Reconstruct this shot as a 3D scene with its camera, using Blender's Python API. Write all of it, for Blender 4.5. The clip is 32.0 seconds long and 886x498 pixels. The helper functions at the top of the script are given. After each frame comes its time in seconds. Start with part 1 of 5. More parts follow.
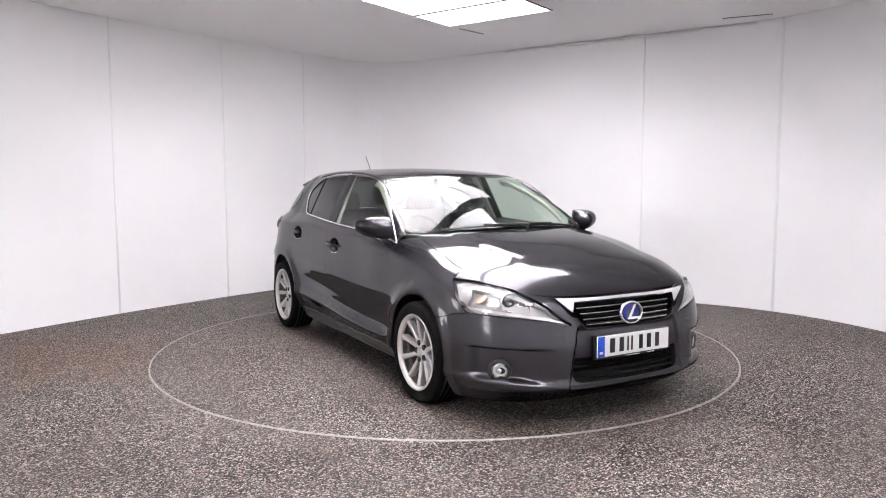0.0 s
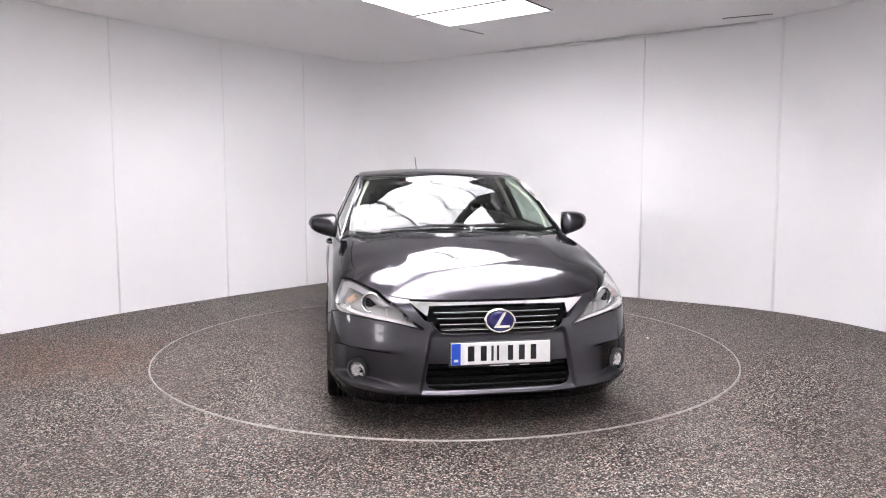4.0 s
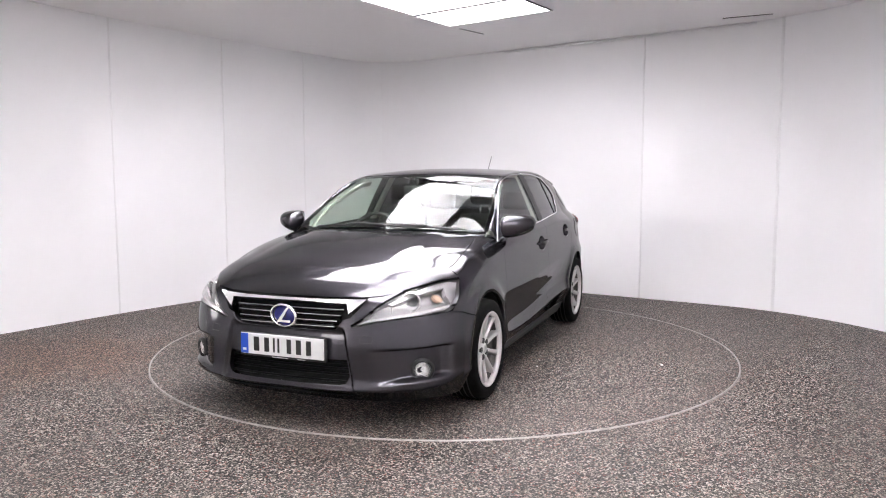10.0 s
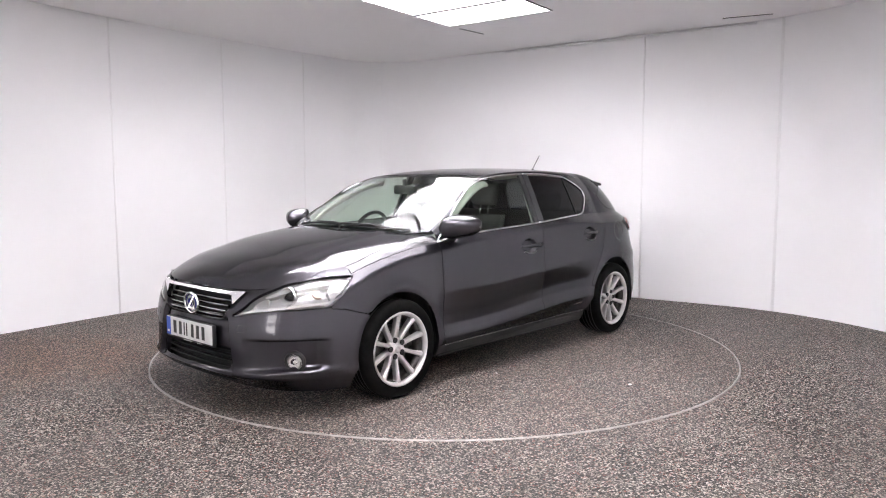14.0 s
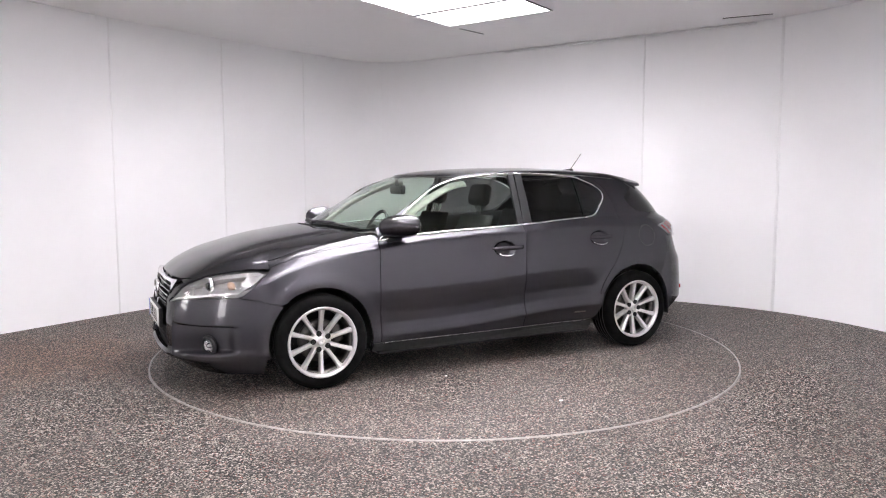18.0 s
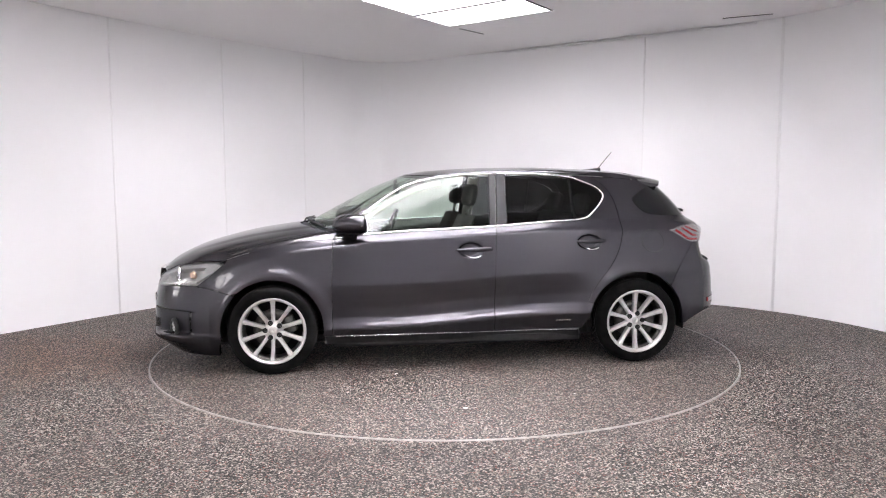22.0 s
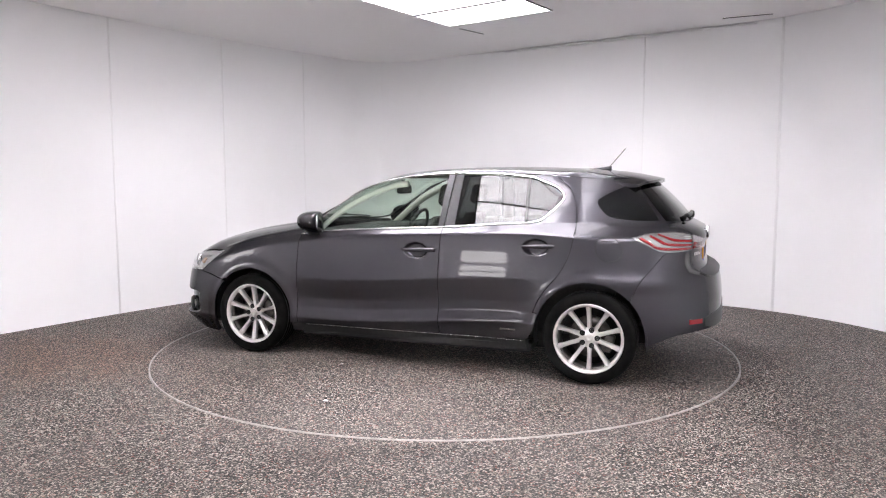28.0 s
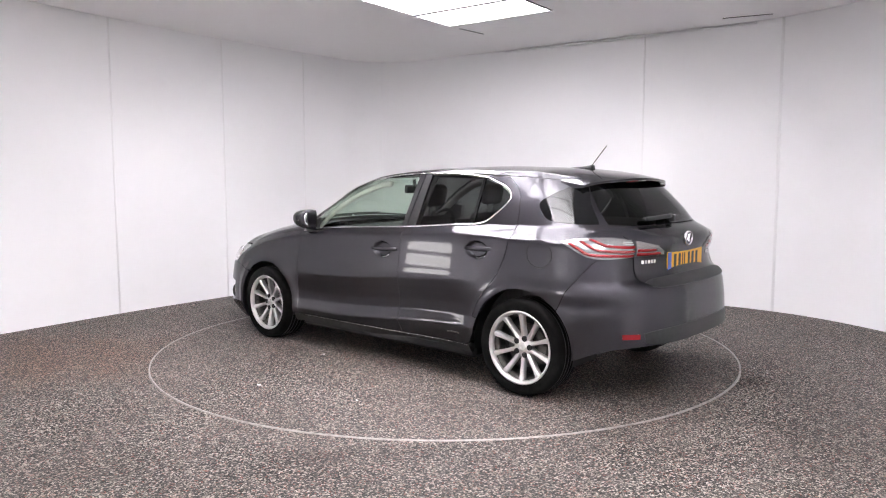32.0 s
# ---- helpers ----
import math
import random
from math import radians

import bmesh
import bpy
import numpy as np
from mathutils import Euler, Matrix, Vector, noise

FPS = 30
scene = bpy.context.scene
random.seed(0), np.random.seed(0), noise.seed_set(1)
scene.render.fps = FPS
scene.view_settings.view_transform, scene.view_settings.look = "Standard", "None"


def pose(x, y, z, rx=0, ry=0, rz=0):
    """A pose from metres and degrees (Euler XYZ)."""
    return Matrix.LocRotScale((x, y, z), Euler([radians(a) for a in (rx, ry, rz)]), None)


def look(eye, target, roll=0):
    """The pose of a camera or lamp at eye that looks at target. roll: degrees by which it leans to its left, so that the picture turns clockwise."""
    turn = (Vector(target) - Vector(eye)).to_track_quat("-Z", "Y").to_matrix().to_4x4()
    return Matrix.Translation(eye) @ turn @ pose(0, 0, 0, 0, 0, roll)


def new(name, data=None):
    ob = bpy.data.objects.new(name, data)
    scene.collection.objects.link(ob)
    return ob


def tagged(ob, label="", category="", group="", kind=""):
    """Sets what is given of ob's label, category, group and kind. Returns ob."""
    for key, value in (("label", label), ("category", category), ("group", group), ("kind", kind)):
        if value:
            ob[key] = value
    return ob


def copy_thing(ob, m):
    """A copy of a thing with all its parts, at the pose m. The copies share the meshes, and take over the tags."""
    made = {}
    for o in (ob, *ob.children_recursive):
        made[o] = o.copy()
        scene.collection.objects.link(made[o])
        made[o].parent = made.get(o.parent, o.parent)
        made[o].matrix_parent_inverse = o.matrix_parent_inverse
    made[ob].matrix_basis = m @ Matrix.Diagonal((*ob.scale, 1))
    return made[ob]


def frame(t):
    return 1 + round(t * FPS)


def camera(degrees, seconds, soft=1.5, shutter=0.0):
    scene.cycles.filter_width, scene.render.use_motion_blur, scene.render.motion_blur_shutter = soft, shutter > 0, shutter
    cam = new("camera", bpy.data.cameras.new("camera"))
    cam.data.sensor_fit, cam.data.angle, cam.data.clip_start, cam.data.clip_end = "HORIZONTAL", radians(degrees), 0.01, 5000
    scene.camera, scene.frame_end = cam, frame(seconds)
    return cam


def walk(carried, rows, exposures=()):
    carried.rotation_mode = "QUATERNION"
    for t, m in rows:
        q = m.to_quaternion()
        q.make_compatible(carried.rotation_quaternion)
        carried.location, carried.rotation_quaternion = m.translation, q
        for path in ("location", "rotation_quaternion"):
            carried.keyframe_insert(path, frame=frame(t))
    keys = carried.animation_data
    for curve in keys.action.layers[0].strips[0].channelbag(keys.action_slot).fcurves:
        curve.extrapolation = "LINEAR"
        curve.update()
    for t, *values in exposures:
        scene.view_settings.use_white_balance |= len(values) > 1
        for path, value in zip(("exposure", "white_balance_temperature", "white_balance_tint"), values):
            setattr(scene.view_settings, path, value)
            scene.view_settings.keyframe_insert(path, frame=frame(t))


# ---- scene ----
# ---------------------------------------------------------------- camera
cam = camera(62.62, 32.0, soft=1.1)
EYE = Vector((0.0, -5.8642, 1.3244))
AIM = EYE + Vector((math.sin(radians(-0.098)), math.cos(radians(-0.098)), -math.tan(radians(5.3395))))
CAM_POSE = look(EYE, AIM, -0.118)
walk(cam, [(0.0, CAM_POSE), (32.0, CAM_POSE)])
scene.view_settings.exposure = 0.1

# heading of the car on the turntable: seconds, degrees
TURNS = [(0.0, -60.29), (3.5, -78.19), (5.5, -88.57), (8.0, -101.51), (11.0, -116.92), (14.5, -134.78),
         (16.5, -145.08), (19.0, -157.59), (22.0, -172.57), (25.5, -189.25), (27.5, -198.95),
         (30.0, -210.88), (32.0, -221.15)]

# ---------------------------------------------------------------- light
PANEL_POWER = 8.9
world = bpy.data.worlds.new("world")
scene.world = world
world.use_nodes = True
world.node_tree.nodes["Background"].inputs[0].default_value = (0.9, 0.93, 1.0, 1)
world.node_tree.nodes["Background"].inputs[1].default_value = 0.05


# ---------------------------------------------------------------- materials
def material(name, colour, rough=0.5, metal=0.0, coat=0.0, spec=0.5, emit=None, power=0.0):
    m = bpy.data.materials.new(name)
    m.use_nodes = True
    b = m.node_tree.nodes["Principled BSDF"]
    b.inputs["Base Color"].default_value = (*colour, 1)
    b.inputs["Roughness"].default_value = rough
    b.inputs["Metallic"].default_value = metal
    b.inputs["Coat Weight"].default_value = coat
    b.inputs["Coat Roughness"].default_value = 0.03
    b.inputs["Specular IOR Level"].default_value = spec
    if emit:
        b.inputs["Emission Color"].default_value = (*emit, 1)
        b.inputs["Emission Strength"].default_value = power
    return m


def nodes_of(m):
    nt = m.node_tree
    return nt.nodes, nt.links, nt.nodes["Principled BSDF"]


def noise_node(m, scale, detail=4.0, rough=0.55):
    n, l, b = nodes_of(m)
    tc = n.new("ShaderNodeTexCoord")
    t = n.new("ShaderNodeTexNoise")
    t.inputs["Scale"].default_value = scale
    t.inputs["Detail"].default_value = detail
    t.inputs["Roughness"].default_value = rough
    l.new(tc.outputs["Object"], t.inputs["Vector"])
    return t


def ramp(m, source, stops):
    n, l, b = nodes_of(m)
    r = n.new("ShaderNodeValToRGB")
    e = r.color_ramp.elements
    while len(e) < len(stops):
        e.new(0.5)
    for k, (p, c) in zip(e, stops):
        k.position, k.color = p, (*c, 1)
    l.new(source, r.inputs[0])
    return r


def add_bump(m, source, strength=0.1, distance=0.002):
    n, l, b = nodes_of(m)
    k = n.new("ShaderNodeBump")
    k.inputs["Strength"].default_value = strength
    k.inputs["Distance"].default_value = distance
    l.new(source, k.inputs["Height"])
    l.new(k.outputs[0], b.inputs["Normal"])


def mottled(name, c1, c2, scale, rough=0.5, bump=0.0, fine=None, **kw):
    m = material(name, c1, rough, **kw)
    n, l, b = nodes_of(m)
    t = noise_node(m, scale)
    r = ramp(m, t.outputs["Fac"], [(0.35, c1), (0.65, c2)])
    l.new(r.outputs[0], b.inputs["Base Color"])
    if bump:
        f = noise_node(m, fine or scale * 30)
        add_bump(m, f.outputs["Fac"], bump)
    return m


def stone_carpet(name, rust=0.0):
    """Resin-bound aggregate: small rounded stones in grey, dark, cream and a little rust."""
    m = material(name, (0.1, 0.1, 0.1), 0.62)
    n, l, b = nodes_of(m)
    tc = n.new("ShaderNodeTexCoord")
    v = n.new("ShaderNodeTexVoronoi")
    v.inputs["Scale"].default_value = 142.0
    l.new(tc.outputs["Object"], v.inputs["Vector"])
    sep = n.new("ShaderNodeSeparateColor")
    l.new(v.outputs["Color"], sep.inputs[0])
    stones = ramp(m, sep.outputs[0], [(0.0, (0.007, 0.0066, 0.006)), (0.32, (0.020, 0.018, 0.016)), (0.46, (0.062, 0.056, 0.049)),
                                      (0.58, (0.14, 0.126, 0.112)), (0.70, (0.30, 0.277, 0.252)), (0.84, (0.55, 0.517, 0.478)), (0.935, (0.40, 0.285, 0.262)),
                                      (0.968, (0.24, 0.08, 0.055))])
    stones.color_ramp.interpolation = "CONSTANT"
    big = n.new("ShaderNodeTexNoise")
    big.inputs["Scale"].default_value = 0.9
    big.inputs["Detail"].default_value = 5
    l.new(tc.outputs["Object"], big.inputs["Vector"])
    tone = ramp(m, big.outputs["Fac"], [(0.3, (0.62, 0.555, 0.515)), (0.7, (0.84, 0.805, 0.775))])
    mix = n.new("ShaderNodeMix")
    mix.data_type, mix.blend_type = "RGBA", "MULTIPLY"
    mix.inputs["Factor"].default_value = 1.0
    l.new(stones.outputs[0], mix.inputs["A"])
    l.new(tone.outputs[0], mix.inputs["B"])
    out = mix.outputs["Result"]
    if rust:
        # brownish worn patch with a ragged edge, beside the turntable
        mp = n.new("ShaderNodeMapping")
        mp.inputs["Location"].default_value = (1.55, 0.35, 0.0)
        mp.inputs["Scale"].default_value = (0.5, 0.8, 1.0)
        l.new(tc.outputs["Object"], mp.inputs["Vector"])
        gr = n.new("ShaderNodeTexGradient")
        gr.gradient_type = "SPHERICAL"
        l.new(mp.outputs[0], gr.inputs["Vector"])
        rag = n.new("ShaderNodeTexNoise")
        rag.inputs["Scale"].default_value = 2.6
        rag.inputs["Detail"].default_value = 6
        l.new(tc.outputs["Object"], rag.inputs["Vector"])
        mul = n.new("ShaderNodeMath")
        mul.operation = "MULTIPLY"
        l.new(gr.outputs["Fac"], mul.inputs[0])
        l.new(rag.outputs["Fac"], mul.inputs[1])
        patch = ramp(m, mul.outputs[0], [(0.08, (1, 1, 1)), (0.36, (1.0, 0.80, 0.68))])
        wash = n.new("ShaderNodeMix")
        wash.data_type, wash.blend_type = "RGBA", "MULTIPLY"
        wash.inputs["Factor"].default_value = rust
        l.new(out, wash.inputs["A"])
        l.new(patch.outputs[0], wash.inputs["B"])
        out = wash.outputs["Result"]
    l.new(out, b.inputs["Base Color"])
    k = n.new("ShaderNodeBump")
    k.inputs["Strength"].default_value = 0.8
    k.inputs["Distance"].default_value = 0.004
    k.invert = True
    l.new(v.outputs["Distance"], k.inputs["Height"])
    l.new(k.outputs[0], b.inputs["Normal"])
    return m


def glass_material(name, tint, rough=0.0):
    """Thin tinted automotive glazing."""
    m = bpy.data.materials.new(name)
    m.use_nodes = True
    n, l = m.node_tree.nodes, m.node_tree.links
    n.remove(n["Principled BSDF"])
    t = n.new("ShaderNodeBsdfTransparent")
    t.inputs[0].default_value = (*tint, 1)
    g = n.new("ShaderNodeBsdfGlossy")
    g.inputs["Color"].default_value = (1, 1, 1, 1)
    g.inputs["Roughness"].default_value = rough
    w = n.new("ShaderNodeLayerWeight")
    w.inputs["Blend"].default_value = 0.5
    p = n.new("ShaderNodeMath")
    p.operation = "POWER"
    p.inputs[1].default_value = 5.2
    l.new(w.outputs["Facing"], p.inputs[0])
    f = n.new("ShaderNodeMath")
    f.operation = "MULTIPLY_ADD"
    f.inputs[1].default_value, f.inputs[2].default_value = 0.85, 0.037
    l.new(p.outputs[0], f.inputs[0])
    x = n.new("ShaderNodeMixShader")
    l.new(f.outputs[0], x.inputs[0])
    l.new(t.outputs[0], x.inputs[1])
    l.new(g.outputs[0], x.inputs[2])
    l.new(x.outputs[0], n["Material Output"].inputs[0])
    return m


WALL = mottled("white_wall_panel", (0.905, 0.90, 0.912), (0.925, 0.92, 0.932), 1.1, 0.6, 0.05, 60)
CEIL = mottled("white_ceiling_paint", (0.95, 0.935, 0.937), (0.96, 0.945, 0.947), 0.9, 0.6, 0.05, 80)
TRIM = mottled("white_plastic_strip", (0.86, 0.855, 0.865), (0.89, 0.885, 0.89), 3.0, 0.35)
FLOOR = stone_carpet("stone_carpet", 1.0)
DECK = stone_carpet("stone_carpet_deck")
RING = mottled("pale_metal_ring", (0.40, 0.375, 0.35), (0.26, 0.243, 0.226), 22, 0.5, metal=0.2)
LED = material("lit_panel", (0.9, 0.9, 0.9), 0.5, emit=(1.0, 0.972, 1.025), power=PANEL_POWER)
FRAME = material("panel_frame", (0.10, 0.10, 0.10), 0.4)
DARK_GAP = material("dark_gap", (0.05, 0.048, 0.046), 0.8)


# ---------------------------------------------------------------- mesh helpers
def mesh_from(bm, name):
    me = bpy.data.meshes.new(name)
    bm.to_mesh(me)
    bm.free()
    return me


def smooth(me, on=True):
    me.polygons.foreach_set("use_smooth", [on] * len(me.polygons))


def part(name, bm, mat, parent=None, label="", soft=True):
    me = mesh_from(bm, name)
    smooth(me, soft)
    for m in (mat if isinstance(mat, (list, tuple)) else [mat]):
        me.materials.append(m)
    ob = new(name, me)
    if parent:
        ob.parent = parent
    if label:
        ob["label"] = label
    return ob


def box_bm(x0, x1, y0, y1, z0, z1, bevel=0.0, segs=2, bm=None):
    own = bm is None
    bm = bm or bmesh.new()
    vs = [bm.verts.new((x, y, z)) for z in (z0, z1) for y in (y0, y1) for x in (x0, x1)]
    fs = [bm.faces.new([vs[i] for i in q]) for q in
          ((0, 2, 3, 1), (4, 5, 7, 6), (0, 1, 5, 4), (2, 6, 7, 3), (0, 4, 6, 2), (1, 3, 7, 5))]
    if bevel and own:
        bmesh.ops.bevel(bm, geom=bm.edges[:], offset=bevel, segments=segs, affect="EDGES", profile=0.5)
    return bm


def prism_bm(loop, z0, z1):
    """Upright prism over a plan loop."""
    bm = bmesh.new()
    lo = [bm.verts.new((x, y, z0)) for x, y in loop]
    hi = [bm.verts.new((x, y, z1)) for x, y in loop]
    n = len(loop)
    for i in range(n):
        bm.faces.new((lo[i], lo[(i + 1) % n], hi[(i + 1) % n], hi[i]))
    bm.faces.new(hi)
    bm.faces.new(lo[::-1])
    bmesh.ops.recalc_face_normals(bm, faces=bm.faces[:])
    return bm


def rounded(points):
    """A closed plan loop with rounded corners from (x, y, radius)."""
    out = []
    n = len(points)
    for i, (x, y, r) in enumerate(points):
        p = Vector((x, y))
        a = (Vector(points[i - 1][:2]) - p)
        b = (Vector(points[(i + 1) % n][:2]) - p)
        r = min(r, a.length * 0.45, b.length * 0.45)
        a, b = p + a.normalized() * r, p + b.normalized() * r
        for k in range(13):
            s = k / 12
            out.append(a * (1 - s) ** 2 + p * 2 * s * (1 - s) + b * s * s)
    return out


# ---------------------------------------------------------------- room
CEILING_Z = 2.915
ROOM = [(-0.88, 4.39, 0.75), (-2.95, 1.95, 2.4), (-4.45, -0.6, 1.6), (-3.6, -2.9, 1.4), (-2.2, -4.6, 0.6), (-2.4, -7.4, 1.0), (2.4, -7.4, 1.0), (2.2, -4.6, 0.6), (3.7, -2.6, 1.4), (4.25, -0.7, 1.4), (3.52, 1.40, 0.8)]


def build_room():
    loop = rounded(ROOM)
    n = len(loop)
    normals = []
    for i in range(n):
        d = (loop[(i + 1) % n] - loop[i - 1]).normalized()
        normals.append(Vector((d.y, -d.x)))
    centre = Vector((0, -1.5))
    sign = 1 if normals[0].dot(loop[0] - centre) > 0 else -1

    def wall(name, idx, label):
        bm = bmesh.new()
        rows = []
        for i in idx:
            i %= n
            p, q = loop[i], loop[i] + normals[i] * sign * 0.12
            rows.append([bm.verts.new((v.x, v.y, z)) for v, z in ((p, -0.02), (p, CEILING_Z + 0.03), (q, CEILING_Z + 0.03), (q, -0.02))])
        for a, b in zip(rows, rows[1:]):
            for k in range(4):
                bm.faces.new((a[k], a[(k + 1) % 4], b[(k + 1) % 4], b[k]))
        bm.faces.new(rows[0])
        bm.faces.new(rows[-1][::-1])
        bmesh.ops.recalc_face_normals(bm, faces=bm.faces[:])
        ob = part(name, bm, WALL)
        ob.data.set_sharp_from_angle(angle=radians(40))
        tagged(ob, label, "wall", kind="structure")

    wall("wall_north_west", range(6, 33), "curved white panelled studio wall, matte")
    wall("wall_west", range(32, 59), "curved white studio wall with strip lamps")
    wall("wall_south", range(58, 92), "white studio wall behind the camera")
    wall("wall_east", range(91, 124), "curved white studio wall with strip lamps")
    wall("wall_north_east", range(123, 150), "white panelled studio wall with vertical joint strips")

    big = rounded([(x * 1.06, y * 1.04, r) for x, y, r in ROOM])
    tagged(part("floor", floor_bm(big), FLOOR, soft=False), "speckled grey stone carpet floor around the turntable", "floor", kind="structure")
    tagged(part("ceiling", prism_bm(big, CEILING_Z, CEILING_Z + 0.1), CEIL, soft=False), "matt white painted studio ceiling", "ceiling", kind="structure")
    # cover strips over the wall joints
    for k, (x, y) in enumerate([(-3.37, 1.45), (-2.54, 2.5), (-1.75, 3.36), (2.2, 2.29), (3.37, 1.48)]):
        i = min(range(n), key=lambda j: seg_distance(loop, j, (x, y))[0])
        p, d = seg_distance(loop, i, (x, y))[1:]
        inward = Vector((-d.y, d.x))
        if inward.dot(centre - p) < 0:
            inward = -inward
        w = 0.010 if k != 4 else 0.016
        bm = box_bm(-w, w, 0, 0.0045, 0, CEILING_Z - 0.004, 0.0015, 1)
        ob = part("trim", bm, TRIM)
        ob.matrix_basis = Matrix(((d.x, inward.x, 0, p.x - inward.x * 0.002), (d.y, inward.y, 0, p.y - inward.y * 0.002), (0, 0, 1, 0), (0, 0, 0, 1)))
        tagged(ob, "narrow white vertical cover strip on a wall joint", "trim", kind="structure")
    # ceiling edge bead along the straight north-east wall
    a, b = Vector((0.75, 3.265)), Vector((3.15, 1.63))
    d = (b - a).normalized()
    inward = Vector((-d.y, d.x))
    if inward.dot(centre - a) < 0:
        inward = -inward
    L = (b - a).length
    ob = part("trim", box_bm(0, L, 0.004, 0.03, CEILING_Z - 0.03, CEILING_Z - 0.012, 0.004, 1), TRIM)
    ob.matrix_basis = Matrix(((d.x, inward.x, 0, a.x), (d.y, inward.y, 0, a.y), (0, 0, 1, 0), (0, 0, 0, 1)))
    tagged(ob, "white bead along the top of the wall", "trim", kind="structure")
    # short open joints in the ceiling boards
    for (x0, y0), (x1, y1), w in (((0.17, 1.96), (0.43, 2.24), 0.008), ((2.75, 1.50), (3.16, 1.31), 0.010)):
        d = Vector((x1 - x0, y1 - y0))
        L = d.length
        d.normalize()
        ob = part("trim", box_bm(0, L, -w, w, CEILING_Z - 0.003, CEILING_Z + 0.01), DARK_GAP, soft=False)
        ob.matrix_basis = Matrix(((d.x, -d.y, 0, x0), (d.y, d.x, 0, y0), (0, 0, 1, 0), (0, 0, 0, 1)))
        tagged(ob, "thin open joint in the ceiling board", "joint", kind="structure")


def seg_distance(loop, j, point):
    p, q, c = loop[j], loop[(j + 1) % len(loop)], Vector(point)
    d = q - p
    if d.length < 1e-6:
        return 9.0, p, Vector((1, 0))
    s = max(0, min(1, (c - p).dot(d) / d.length_squared))
    f = p + d * s
    return (c - f).length, f, d.normalized()


TABLE_R = 2.243


def floor_bm(loop):
    """Floor with a round pit in which the turntable lies."""
    bm = bmesh.new()
    n = 96
    inner = [Vector((math.cos(2 * math.pi * i / n), math.sin(2 * math.pi * i / n))) * (TABLE_R + 0.012) for i in range(n)]
    outer = []
    c = Vector((0, 0))
    m = len(loop)
    for v in inner:
        d = v.normalized()
        best = 20.0
        for j in range(m):
            a, e = loop[j], loop[(j + 1) % m] - loop[j]
            den = d.x * e.y - d.y * e.x
            if abs(den) < 1e-9:
                continue
            t = (a.x * e.y - a.y * e.x) / den
            s = (a.x * d.y - a.y * d.x) / den
            if t > 0 and -1e-6 <= s <= 1 + 1e-6:
                best = min(best, t)
        outer.append(d * best)
    iv = [bm.verts.new((v.x, v.y, 0)) for v in inner]
    ov = [bm.verts.new((v.x, v.y, 0)) for v in outer]
    dv = [bm.verts.new((v.x, v.y, -0.06)) for v in inner]
    for i in range(n):
        k = (i + 1) % n
        bm.faces.new((iv[i], ov[i], ov[k], iv[k]))
        bm.faces.new((dv[i], iv[i], iv[k], dv[k]))
    bm.faces.new(dv)
    return bm


def disc_bm(r, z0, z1, n=128):
    return prism_bm([(r * math.cos(2 * math.pi * i / n), r * math.sin(2 * math.pi * i / n)) for i in range(n)], z0, z1)


def ring_bm(r0, r1, z0, z1, n=160):
    bm = bmesh.new()
    rows = []
    for i in range(n):
        a = 2 * math.pi * i / n
        rows.append([bm.verts.new((r * math.cos(a), r * math.sin(a), z)) for r, z in ((r0, z0), (r0, z1), (r1, z1), (r1, z0))])
    for i in range(n):
        a, b = rows[i], rows[(i + 1) % n]
        for k in range(4):
            bm.faces.new((a[k], b[k], b[(k + 1) % 4], a[(k + 1) % 4]))
    bmesh.ops.recalc_face_normals(bm, faces=bm.faces[:])
    return bm


def build_turntable():
    table = new("turntable")
    tagged(table, "round motorised turntable covered in speckled stone carpet", "turntable")
    part("deck", disc_bm(TABLE_R - 0.006, -0.05, 0.0005), DECK, table, soft=False)
    part("edge_ring", ring_bm(TABLE_R - 0.005, TABLE_R + 0.005, -0.05, 0.004), RING, table, "thin pale metal edge ring")
    chalk = material("white_plaster_crumb", (0.7, 0.68, 0.66), 0.8)
    rng = random.Random(4)
    for x, y, r in ((0.10, 1.72, 0.013), (0.45, 0.893, 0.008), (-0.62, 1.52, 0.006), (0.9, -1.45, 0.007)):
        bm = bmesh.new()
        bmesh.ops.create_icosphere(bm, subdivisions=1, radius=r)
        for v in bm.verts:
            v.co = Vector((v.co.x * 1.5, v.co.y, v.co.z * 0.5)) * rng.uniform(0.7, 1.1)
            v.co += Vector((x, y, 0.3 * r))
        part("crumb", bm, chalk, table, "tiny white plaster crumb", soft=False)
    return table


# ceiling light panels: first corner, row direction v, cross direction u
PANEL_C = Vector((0.06, 1.84))
PANEL_V = Vector((-0.59, -0.807)).normalized()
PANEL_U = Vector((0.807, -0.59)).normalized()
PANEL_ROWS = ((0.0, 0.0, 5), (1.27, 0.6, 6))
# unseen panels added towards the camera, to fill the walls and front floor
FILL_PANELS = [(0.3, -3.7), (1.57, -3.7), (0.3, -4.4), (1.57, -4.4), (-0.75, -5.2), (0.75, -5.2)]


